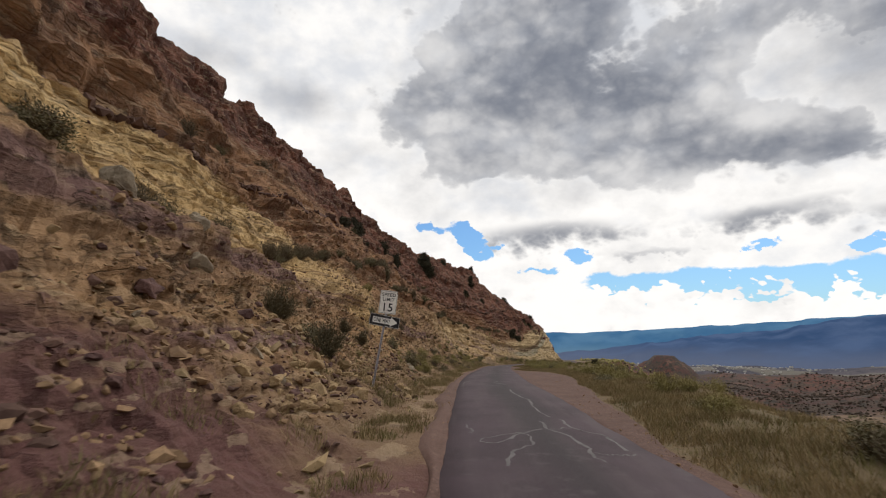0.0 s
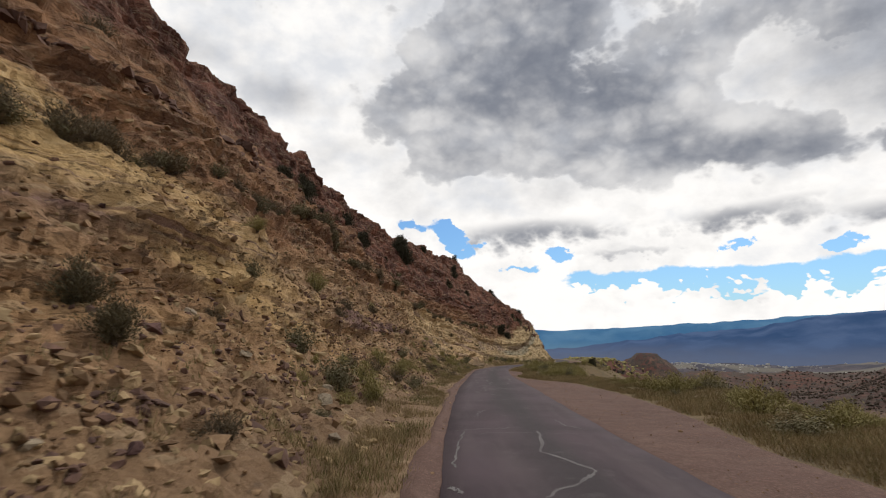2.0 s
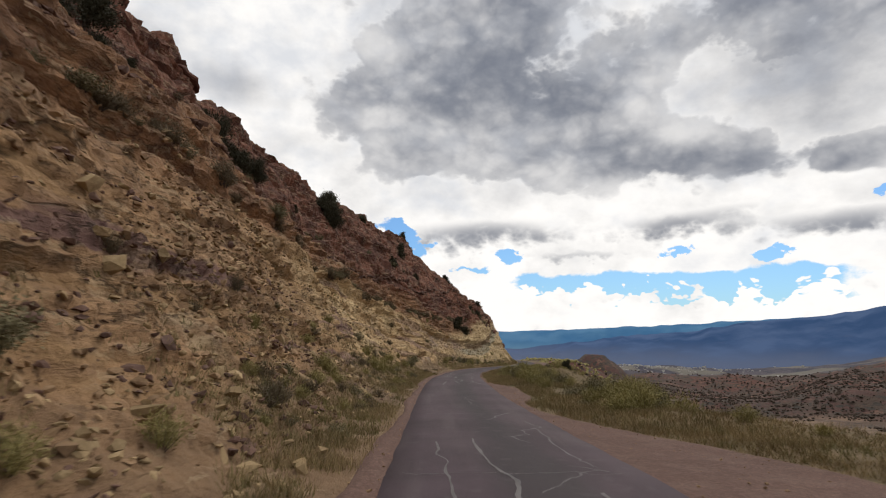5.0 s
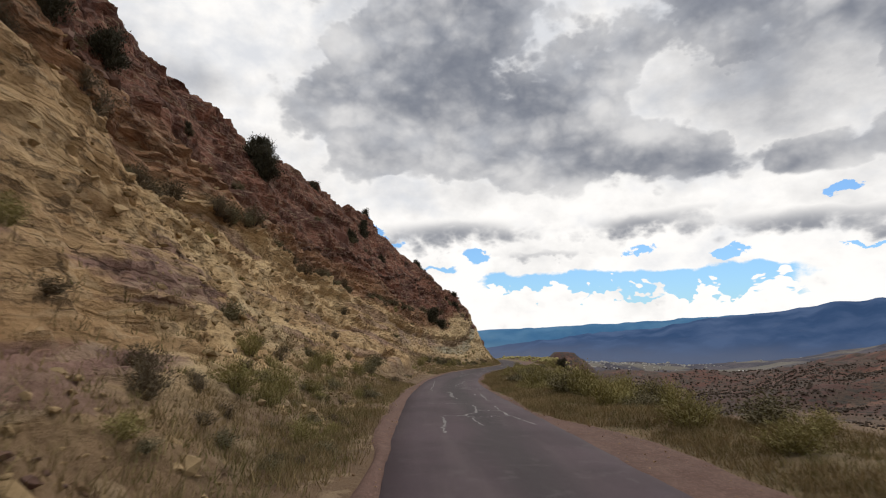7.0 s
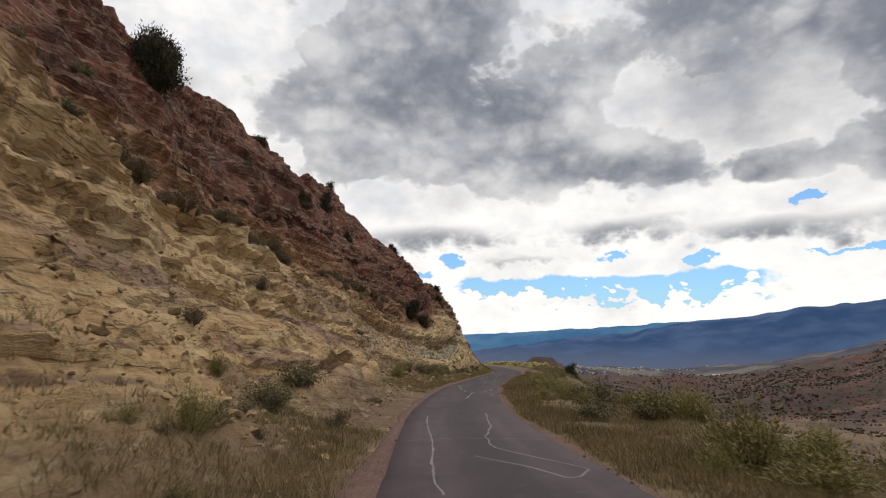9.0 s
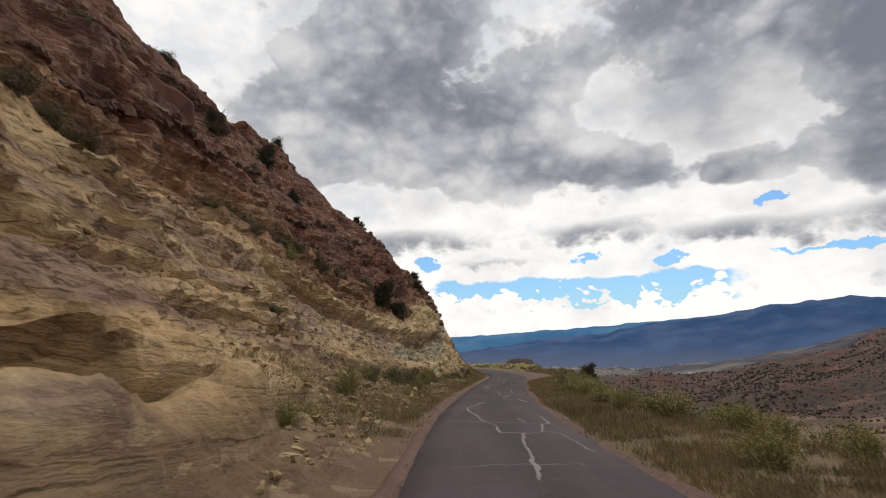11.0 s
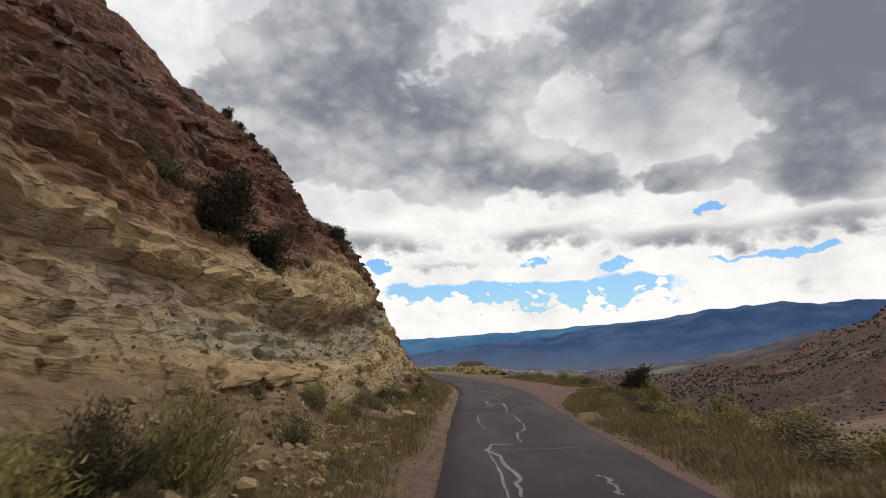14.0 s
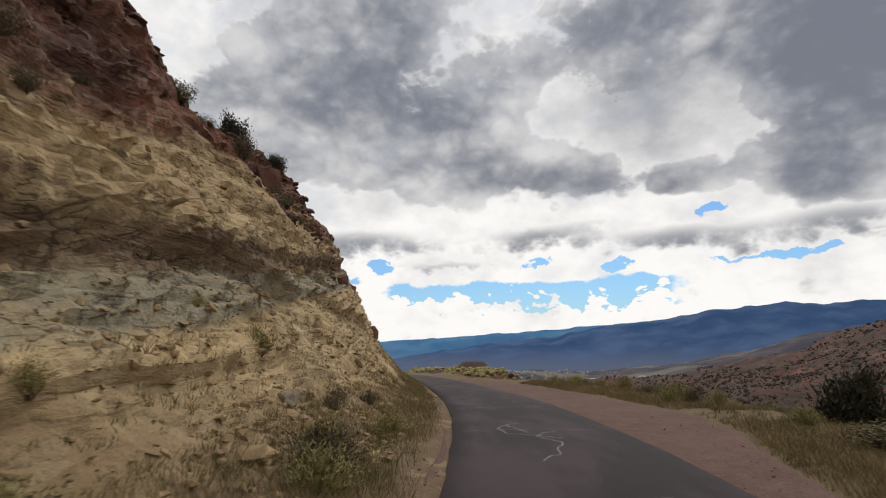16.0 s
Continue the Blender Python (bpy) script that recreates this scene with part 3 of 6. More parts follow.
    # shade of small crevices darkened into the colour by the crack noise
    c = m.mix(m.step(crack, 0.42, 0.33), c, m.mix(0.48, c, (0.05, 0.031, 0.018)))
    c = m.mix(m.step(grain, 0.3, 0.75, 0.22, 0.0), c, (0.10, 0.07, 0.04))
    relief = m.math("ADD", m.math("SUBTRACT", m.math("MULTIPLY", own_a, 0.5), m.math("MULTIPLY", far_a, 0.2)), m.math("SUBTRACT", m.math("MULTIPLY", own_b, 0.26), m.math("MULTIPLY", far_b, 0.12)))
    relief = m.math("ADD", relief, m.math("ADD", m.math("MULTIPLY", grain, 0.3), m.math("MULTIPLY", crack, 0.6)))
    relief = m.math("SUBTRACT", relief, m.math("MULTIPLY", m.step(beds.outputs["Fac"], 0.50, 0.62, 0.0, 0.4), m.math("MULTIPLY", m.step(along, 45, 75, 1.0, 0.5), m.step(low, 0.2, 0.7, 1.0, 0.2))))
    relief = m.math("SUBTRACT", relief, m.math("MULTIPLY", gap, 0.45))
    m.bump(relief, 0.85, 0.24)
    return m.colour(c)


def asphalt():
    m = Mat("asphalt", 0.85)
    lane, along = m.attr("lane"), m.attr("along")
    co = m.n.new("ShaderNodeCombineXYZ")
    m.l.new(lane, co.inputs[0]), m.l.new(along, co.inputs[1])
    patch, grain = m.noise(0.45, 5, 0.6), m.noise(60, 3, 0.7)
    streak = m.noise(1.6, 5, 0.6, (1.0, 0.10, 1.0), co.outputs[0])
    c = m.mix(m.step(patch, 0.36, 0.64), (0.039, 0.0235, 0.031), (0.062, 0.040, 0.050))
    c = m.mix(m.step(streak, 0.45, 0.68, 0.0, 0.6), c, (0.080, 0.060, 0.064))
    # oil drips darken the middle of the lane
    mid = m.math("ADD", m.math("ABSOLUTE", m.math("ADD", lane, 1.75)), m.math("MULTIPLY", m.math("SUBTRACT", m.noise(0.5, 4, 0.6, (1.0, 0.2, 1.0), co.outputs[0]), 0.5), 1.6))
    c = m.mix(m.step(mid, 0.75, 0.05, 0.0, 0.7), c, (0.020, 0.016, 0.0185))
    c = m.mix(m.step(m.noise(3.5, 5, 0.65), 0.56, 0.68, 0.0, 0.3), c, (0.10, 0.088, 0.088))
    c = m.mix(m.step(grain, 0.35, 0.7, 0.0, 0.25), c, (0.075, 0.066, 0.067))
    # a darker two-tone mix takes over farther along the road
    late_tone = m.mix(m.step(m.noise(0.8, 6, 0.65, (1.0, 0.3, 1.0), co.outputs[0]), 0.42, 0.62), (0.011, 0.0065, 0.0085), (0.036, 0.022, 0.027))
    c = m.mix(m.step(along, 80, 126, 0.0, 0.9), c, late_tone)
    m.bump(grain, 0.4, 0.01)
    return m.colour(c)


def earth(name, a, b, c2, seed=0.0):
    m = Mat(name, 0.95)
    c = m.mix(m.step(m.noise(0.35 + seed, 5), 0.38, 0.62), a, b)
    c = m.mix(m.step(m.noise(2.2, 6, 0.65), 0.45, 0.65, 0.0, 0.7), c, c2)
    g = m.noise(35, 4, 0.75)
    c = m.mix(m.step(g, 0.35, 0.7, 0.0, 0.4), c, tuple(v * 0.5 for v in a))
    v = m.n.new("ShaderNodeTexVoronoi")
    v.inputs["Scale"].default_value = 38.0
    m.l.new(m.pos, v.inputs["Vector"])
    tone = m.n.new("ShaderNodeSeparateColor")
    m.l.new(v.outputs["Color"], tone.inputs[0])
    c = m.mix(m.step(tone.outputs[0], 0.55, 0.95, 0.0, 0.3), c, tuple(min(1.0, v * 1.7) for v in c2))
    c = m.mix(m.step(tone.outputs[1], 0.6, 0.95, 0.0, 0.3), c, tuple(v * 0.4 for v in a))
    m.bump(m.math("SUBTRACT", g, m.math("MULTIPLY", v.outputs["Distance"], 0.5)), 0.5, 0.02)
    return m.colour(c)


def bank_soil():
    m = Mat("grassy_soil", 0.95)
    c = m.mix(m.step(m.noise(0.35, 5), 0.38, 0.62), (0.155, 0.105, 0.056), (0.12, 0.085, 0.043))
    c = m.mix(m.step(m.noise(2.2, 6, 0.65), 0.45, 0.65, 0.0, 0.7), c, (0.085, 0.066, 0.034))
    c = m.mix(m.step(m.noise(14.0, 5, 0.7), 0.52, 0.66, 0.0, 0.6), c, (0.26, 0.195, 0.10))
    bare = m.mix(m.step(m.noise(0.15, 6, 0.65), 0.42, 0.58), (0.10, 0.058, 0.042), (0.17, 0.105, 0.07))
    v = m.n.new("ShaderNodeTexVoronoi")
    v.inputs["Scale"].default_value = 0.5
    m.l.new(m.pos, v.inputs["Vector"])
    bare = m.mix(m.math("MULTIPLY", m.step(v.outputs["Distance"], 0.42, 0.30), m.step(m.noise(0.06, 4), 0.40, 0.52)), bare, (0.034, 0.028, 0.019))
    c = m.mix(m.step(m.math("ADD", m.attr("away"), m.math("MULTIPLY", m.noise(0.3, 5), 10.0)), 24.0, 36.0), c, bare)
    g = m.noise(35, 4, 0.75)
    c = m.mix(m.step(g, 0.35, 0.7, 0.0, 0.4), c, (0.07, 0.052, 0.028))
    m.bump(g, 0.5, 0.03)
    return m.colour(c)


def far_land():
    """Tan flats below the road, brown scrub-covered hills, a wooded plain far off with blue-grey haze painted in."""
    m = Mat("scrub_land", 0.95)
    away = m.attr("away")
    soil = m.mix(m.step(m.noise(0.012, 6, 0.6), 0.42, 0.58), (0.098, 0.038, 0.027), (0.056, 0.026, 0.021))
    soil = m.mix(m.step(m.noise(0.03, 6, 0.65), 0.53, 0.64, 0.0, 0.6), soil, (0.19, 0.102, 0.070))
    flats = m.mix(m.step(m.noise(0.05, 6, 0.65), 0.40, 0.62), (0.165, 0.112, 0.071), (0.118, 0.078, 0.052))
    near = m.step(m.math("ADD", away, m.math("MULTIPLY", m.noise(0.02, 5, 0.6), 160.0)), 450, 370)
    near = m.math("MULTIPLY", near, m.step(away, 190, 225))
    c = m.mix(near, soil, flats)
    # low brush between the bushes
    low = m.math("MULTIPLY", m.step(m.noise(0.05, 8, 0.75), 0.47, 0.55), m.step(near, 0.0, 1.0, 0.9, 0.35))
    c = m.mix(low, c, m.mix(m.noise(0.4, 4), (0.038, 0.026, 0.020), (0.070, 0.048, 0.034)))
    for scale, lo, hi in ((0.14, 0.40, 0.28), (0.30, 0.36, 0.25)):
        v = m.n.new("ShaderNodeTexVoronoi")
        v.inputs["Scale"].default_value = scale
        m.l.new(m.pos, v.inputs["Vector"])
        grown = m.step(m.noise(0.02, 5, 0.6), m.step(near, 0.0, 1.0, 0.30, 0.52), m.step(near, 0.0, 1.0, 0.46, 0.60))
        c = m.mix(m.math("MULTIPLY", m.step(v.outputs["Distance"], lo, hi), grown), c, (0.030, 0.025, 0.020))
    # woods tinted blue-purple, so distance haze is part of their colour
    hazy_woods = m.mix(m.step(m.noise(0.02, 6, 0.7, (1, 0.5, 1)), 0.45, 0.6), (0.030, 0.029, 0.044), (0.060, 0.052, 0.064))
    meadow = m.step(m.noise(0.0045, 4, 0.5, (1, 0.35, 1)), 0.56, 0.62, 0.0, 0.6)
    hazy_woods = m.mix(meadow, hazy_woods, (0.165, 0.150, 0.115))
    c = m.mix(m.step(away, 700, 1250), c, hazy_woods)
    m.bump(m.noise(0.2, 5, 0.7), 0.6, 2.0)
    return m.colour(c)


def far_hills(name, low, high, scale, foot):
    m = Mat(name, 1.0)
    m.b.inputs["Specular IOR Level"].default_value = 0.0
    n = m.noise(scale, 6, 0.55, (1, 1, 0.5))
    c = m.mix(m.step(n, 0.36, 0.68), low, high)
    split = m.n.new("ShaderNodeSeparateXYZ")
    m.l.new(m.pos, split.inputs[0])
    # paler blue towards the foot: valley haze put into the colour
    low_haze = m.step(m.math("ADD", split.outputs[2], m.math("MULTIPLY", m.math("SUBTRACT", n, 0.5), 120.0)), 10.0, -105.0, 0.0, 0.9)
    c = m.mix(low_haze, c, foot)
    # scattered patches take the same haze colour
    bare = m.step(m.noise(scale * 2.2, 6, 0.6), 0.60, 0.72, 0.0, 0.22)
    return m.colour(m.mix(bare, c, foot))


ROCK = rock_face()
ASPHALT = asphalt()
GRAVEL = earth("shoulder_gravel", (0.098, 0.055, 0.044), (0.122, 0.069, 0.055), (0.145, 0.090, 0.070))
BANK = bank_soil()
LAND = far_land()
# the blues of both ranges hold the haze of distance in their colour
MOUNT = far_hills("hazy_forested_mountain", (0.034, 0.069, 0.152), (0.070, 0.112, 0.212), 0.004, (0.095, 0.118, 0.182))
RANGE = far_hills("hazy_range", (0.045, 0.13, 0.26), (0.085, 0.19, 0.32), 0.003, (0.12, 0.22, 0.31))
SEAL = grained("crack_sealant", (0.085, 0.078, 0.079), (0.20, 0.19, 0.188), 2.0, 40.0, 0.7, 0.3, 0.01)
SEAL_WORN = grained("worn_crack_sealant", (0.062, 0.055, 0.057), (0.145, 0.135, 0.133), 2.0, 40.0, 0.75, 0.3, 0.01)

# ---- the large structure ----
# rock slope
S = np.r_[np.arange(-14, 2, 0.17), np.arange(2, 28, 0.09), np.arange(28, 150, 0.135), np.arange(150, 200, 0.35)]
D = np.r_[np.arange(0.0, 11.0, 0.088), np.arange(11.0, 24.6, 0.2), np.arange(24.6, 30, 0.9), np.arange(30, 66, 4)]
SS, DD = np.meshgrid(S, D, indexing="ij")
HH = hill(SS, DD)
TOP = hill(S, 23.5)[:, None]
TOP = np.maximum(np.maximum(TOP, hill(S, 10.0)[:, None]), 4.0)
# soften the kinks of the table
lump = fbm(SS / 7.0, DD / 5.0, HH / 6.0, 3, 3)
HH = HH + 0.55 * lump * ramp(DD, 3, 7)
slope_d = np.gradient(HH, axis=1) / np.gradient(D)[None, :]
ln = np.sqrt(1 + slope_d**2)
nd, nh = -slope_d / ln, 1 / ln
# height in the pile of beds, which dip gently along the road
Q = HH + 0.45 * fbm(SS / 16, DD / 9, 0, 3, 9) + 0.05 * np.clip(SS - 55, 0, 62) + 0.012 * np.minimum(SS, 55)
solid = ramp(DD, 2.2, 4.5) * (1 - 0.30 * (1 - ramp(SS, 45, 70)) * (1 - ramp(DD, 6, 10)))
solid = solid * (1 - 0.5 * ramp(DD, 25, 30))


def ledges(q, thick, seed):
    """How far each bed of the pile stands out, -0.5 to 0.5, with a sharp step from bed to bed."""
    q = q / thick + 0.6 * vnoise(q / thick * 0.37, 0.5, 0.5, seed + 3)
    k = np.floor(q)
    here, above = (hashed(k + n, 0 * k, 0 * k, seed) for n in (0, 1))
    return here + (above - here) * ramp(q - k, 0.80, 1.0) - 0.5


def lip(q, size):
    f = q / size - np.floor(q / size)
    return np.where(f < 0.78, f / 0.78, (1 - f) / 0.22)


q1 = Q + 0.16 * fbm(SS / 3.0, Q, 1, 3, 5)
q2 = Q + 0.10 * fbm(SS / 1.6, Q / 0.8, 5, 3, 34)
m1 = ramp(fbm(SS / 9, Q / 2, 0, 3, 21), -0.45, 0.35)
m2 = ramp(fbm(SS / 6, Q / 1.5, 4, 3, 25), -0.35, 0.40)
m3 = ramp(fbm(SS / 4, Q / 1.0, 7, 3, 27), -0.30, 0.40)
calm = 1 - 0.55 * ramp(SS, 56, 64) * (1 - ramp(SS, 80, 90)) * (1 - ramp(HH, 3.0, 5.0))
m1, m2 = m1 * calm, m2 * calm
out = 0.95 * m1 * ledges(q1, 1.15, 501) + 0.60 * m2 * ledges(q2, 0.42, 502) + 0.30 * m3 * ledges(q2, 0.17, 503)
# blocks parted by cross joints
wx = 0.5 * fbm(SS / 1.5, Q / 1.2, 2, 2, 33)
f1, f2, own = cells((SS + wx) / 3.6 + 0.5 * Q, q2 / 0.75, DD / 3.6, 31)
plain = calm * (0.35 + 0.65 * ramp(fbm(SS / 8, Q / 2.5, 9, 3, 29), -0.25, 0.35))
out = out + plain * (0.30 * (own - 0.5) - 0.10 * (1 - ramp(f2 - f1, 0.015, 0.06)))
g1, g2, gown = cells((SS + wx) / 1.1 + 0.4 * Q, q2 / 0.30, DD / 1.1, 51)
out = out + plain * (0.15 * (gown - 0.5) - 0.05 * (1 - ramp(g2 - g1, 0.02, 0.12)))
out = out + 0.75 * fbm(SS / 5.5, Q / 4.0, DD / 8, 5, 77, 0.55) * ramp(DD, 4, 8)
# sharp fractured ribs
rib = np.abs(fbm((SS + 0.8 * Q) / 2.4, Q / 0.7, DD / 1.8, 3, 205, 0.55))
out = out + 0.20 * (0.45 - rib) * ramp(DD, 3, 5) - 0.04 - 0.30 * ramp(SS, 60, 92)
out = out - 0.45 * ramp(SS, 110, 119) * (1 - ramp(SS, 134, 140)) * ramp(HH, 7, 12)
# broken crags along the top
c1, c2, cown = cells(SS / 4.6, DD / 4.0, Q / 5.0, 91)
crag = ramp(HH / TOP, 0.80, 0.95) * ramp(SS, -30, 0) * (1 - ramp(DD, 25, 28))
out = out + crag * (2.1 * (cown - 0.45) - 0.5 * (1 - ramp(c2 - c1, 0.03, 0.2)))
# undercut shale at the nose of the hill
hard = ramp(SS, 118, 127)
at_nose = HH - 0.17 * np.maximum(SS - 130, 0)
under = ramp(at_nose, 1.5, 2.4) * (1 - ramp(at_nose, 3.0, 3.3))
out = out - 0.35 * under * hard * ramp(fbm(SS / 6, 0, 0, 2, 13), -0.6, 0.1) + 0.35 * hard * ramp(at_nose, 3.1, 3.4) * (1 - ramp(at_nose, 4.4, 6.0))
out = out * solid * (1 - 0.25 * ramp(SS, 95, 115))
# a ledge of maroon rock at the start
out = out + 0.45 * ramp(HH, 3.4, 3.7) * (1 - ramp(HH, 4.3, 4.5)) * (1 - ramp(SS, 28, 34)) * ramp(fbm(SS / 3, 0, 0, 2, 15), -0.4, 0.1)
# a smooth pale outcrop standing out of the foot of the slope
bulge = ramp(SS, 84, 88.5) * (1 - ramp(SS, 94.3, 95.2)) * ramp(HH, 0.15, 0.5) * (1 - ramp(HH, 1.9, 3.4))
out = out * (1 - 0.75 * bulge) + bulge * (0.55 + 0.25 * fbm(SS / 2.5, HH / 0.6, 0, 3, 120) + 0.22 * lip(HH + 0.1 * fbm(SS / 2, 0, 0, 2, 6), 0.75))
hollow = ramp(SS, 86.5, 88) * (1 - ramp(SS, 91.6, 92.4)) * ramp(HH + 0.12 * np.sin(SS * 1.3), 0.62, 0.85) * (1 - ramp(HH + 0.12 * np.sin(SS * 1.3), 1.12, 1.24))
out = out - 0.5 * hollow
small = 0.085 * fbm(SS / 0.6, DD / 0.5, HH / 0.4, 4, 101, 0.6) * ramp(DD, 0.4, 1.5)
b1, b2, bown = cells(SS / 0.42, DD / 0.42, HH / 0.4, 111)
small = small + (0.13 * (bown - 0.5) - 0.05 * (1 - ramp(b2 - b1, 0.02, 0.2))) * ramp(DD, 1.6, 2.6) * (1 - ramp(HH, 4.5, 6.5)) * (1 - ramp(SS, 34, 60))
verge = 0.10 * fbm(SS / 2.0, DD / 1.5, 0, 3, 105) * ramp(DD, 0.6, 1.8)
d2 = DD + nd * (out + small)
h2 = HH + nh * (out + small) + verge - 0.02 * (1 - ramp(DD, 0, 0.3))
wide = np.where(DD < 1.5, DD, d2)
X, Y = spot(SS, wide)
# heights at which the tan beds turn brown, and the brown ones red
BROWN_S, BROWN_H = [10, 22, 27, 34, 46, 62, 70, 82, 95, 101, 106, 117, 123, 130, 137, 143, 160], [9.2, 8.8, 6.6, 5.2, 5.7, 6.2, 6.7, 7.0, 6.8, 6.0, 5.0, 4.3, 4.9, 4.9, 7.2, 8.4, 8.8]
CREST_S, CREST_H = [10, 30, 48, 70, 90, 110, 120, 130, 137, 150], [16.5, 16, 15, 13.2, 11.6, 9.2, 7.6, 5.8, 7.8, 9.0]
SLOPE = np.stack([X, Y, road_z(SS) + h2, SS, DD, h2 / TOP], -1)
hillside = sheet("hillside", X, Y, road_z(SS) + h2, ROCK, {"bed": h2, "layer": Q + (h2 - HH), "along": SS, "over": h2 - np.interp(SS, BROWN_S, BROWN_H), "crest": h2 - np.interp(SS, CREST_S, CREST_H)}, smooth=False)
tagged(hillside, "steep bedded sandstone hillside, tan below and dark red above", "hillside", kind="structure")

# road
S = np.arange(-40, 229, 0.5)
U = np.r_[0.03, np.linspace(0, -ROAD_W, 9), -ROAD_W - 0.03]
SS, UU = np.meshgrid(S, U, indexing="ij")
rough_edge = np.where(UU > -0.5, fbm(S / 0.9, 3.0, 0, 4, 130)[:, None], fbm(S / 0.9, 9.0, 0, 4, 131)[:, None])
wav = 0.022 * rough_edge * np.where(np.abs(UU + ROAD_W / 2) > 1.5, 1, 0)
X, Y = spot(SS, UU * np.where(UU < -0.01, wide_at(SS) / ROAD_W, 1) + wav)
Z = road_z(SS) + 0.035 * (1 - ((UU + ROAD_W / 2) / (ROAD_W / 2)) ** 2) + 0.025
Z = Z - np.where((UU > 0.01) | (UU < -ROAD_W - 0.01), 0.12, 0)
road = sheet("road", X, Y, Z, ASPHALT, {"lane": UU, "along": SS})
tagged(road, "narrow dark asphalt road with pale sealed cracks", "road", kind="structure")


def road_top(s, d):
    d = d * ROAD_W / wide_at(s)
    return road_z(s) + 0.035 * (1 - ((d + ROAD_W / 2) / (ROAD_W / 2)) ** 2) + 0.025


# strips of gravel along both edges
R = np.array([-0.12, 0.0, 0.15, 0.3, 0.5, 0.75, 1.0])
SS, RR = np.meshgrid(np.arange(-40, 229, 0.4), R, indexing="ij")
X, Y = spot(SS, RR * 0.34 * (1 + 0.45 * fbm(SS / 3, 1.0, 0, 2, 140)))
Z = road_z(SS) + np.where(RR < 0, -0.06, 0.015 - 0.055 * ramp(SS, 112, 122)) + 0.02 * fbm(SS / 0.4, RR / 0.4, 0, 3, 141) + 0.05 * ramp(RR, 0.1, 0.7) - 0.05 * ramp(RR, 0.8, 1.0)
tagged(sheet("shoulder_left", X, Y, Z, GRAVEL), "narrow strip of reddish gravel beside the asphalt", "shoulder", kind="structure")
R = np.r_[-0.12, np.linspace(0, 1.12, 14)]
SS, RR = np.meshgrid(np.arange(-40, 229, 0.4), R, indexing="ij")
X, Y = spot(SS, -wide_at(SS) - np.where(RR < 0, -0.08, RR * shoulder(SS)))
Z = road_z(SS) + 0.02 * fbm(SS / 0.5, RR * shoulder(SS) / 0.5, 0, 3, 151) + np.where(RR < 0, -0.02, 0.012) - 0.10 * ramp(RR, 0.95, 1.12)
tagged(sheet("shoulder_right", X, Y, Z, GRAVEL), "reddish-brown bare gravel shoulder", "shoulder", kind="structure")

# grassy bank falling away to the valley
R = np.r_[np.arange(0.2, 12, 0.3), np.arange(12, 40, 1.0), np.arange(40, 121, 5)]
SS, RR = np.meshgrid(np.r_[np.arange(-40, 190, 0.5), np.arange(190, 229, 1.0)], R, indexing="ij")
X, Y = spot(SS, -wide_at(SS) - RR)
bank_ob = sheet("bank", X, Y, road_z(SS) + bank(SS, RR), BANK, {"away": RR})
tagged(bank_ob, "dry grassy bank falling away from the road", "bank", kind="structure")

# the valley, one sheet to the horizon
rad = np.r_[np.linspace(4, 240, 50), np.geomspace(246, 4700, 110)]
ang = np.radians(np.r_[np.linspace(-180, -5, 50), np.linspace(-4, 80, 290), np.linspace(81, 180, 40)])
RR, AA = np.meshgrid(rad, ang, indexing="ij")
X, Y = 20 + RR * np.sin(AA), 80 + RR * np.cos(AA)
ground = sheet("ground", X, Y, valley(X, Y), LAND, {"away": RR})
tagged(ground, "broad scrub-covered valley floor with low red hills", "ground", kind="structure")


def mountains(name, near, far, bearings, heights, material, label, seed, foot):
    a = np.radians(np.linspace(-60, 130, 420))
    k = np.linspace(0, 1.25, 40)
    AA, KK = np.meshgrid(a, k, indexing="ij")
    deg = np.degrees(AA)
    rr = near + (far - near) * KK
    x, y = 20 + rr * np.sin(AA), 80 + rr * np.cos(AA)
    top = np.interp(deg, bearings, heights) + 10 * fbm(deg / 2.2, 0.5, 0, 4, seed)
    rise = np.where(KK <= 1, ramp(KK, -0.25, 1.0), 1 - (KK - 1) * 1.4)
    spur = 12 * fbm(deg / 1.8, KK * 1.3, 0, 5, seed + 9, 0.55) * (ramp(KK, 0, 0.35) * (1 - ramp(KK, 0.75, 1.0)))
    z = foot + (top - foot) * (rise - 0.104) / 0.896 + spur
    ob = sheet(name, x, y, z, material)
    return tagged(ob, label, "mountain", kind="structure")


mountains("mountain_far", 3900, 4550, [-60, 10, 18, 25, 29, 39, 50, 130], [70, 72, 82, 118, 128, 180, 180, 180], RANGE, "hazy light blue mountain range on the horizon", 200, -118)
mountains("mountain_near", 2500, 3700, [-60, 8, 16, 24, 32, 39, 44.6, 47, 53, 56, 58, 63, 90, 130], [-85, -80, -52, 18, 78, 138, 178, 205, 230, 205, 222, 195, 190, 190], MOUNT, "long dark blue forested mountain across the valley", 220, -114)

# ---- things ----
LEAF_DARK = grained("juniper_foliage", (0.030, 0.028, 0.016), (0.064, 0.058, 0.031), 4.0, 30.0, 0.8, 0.0, 0.01, by="island")
LEAF_SAGE = grained("sage_foliage", (0.110, 0.096, 0.052), (0.20, 0.172, 0.092), 3.0, 30.0, 0.85, 0.0, 0.01, by="object")
LEAF_BRUSH = grained("rabbitbrush_foliage", (0.19, 0.165, 0.058), (0.34, 0.29, 0.115), 3.0, 30.0, 0.85, 0.0, 0.01, by="object")
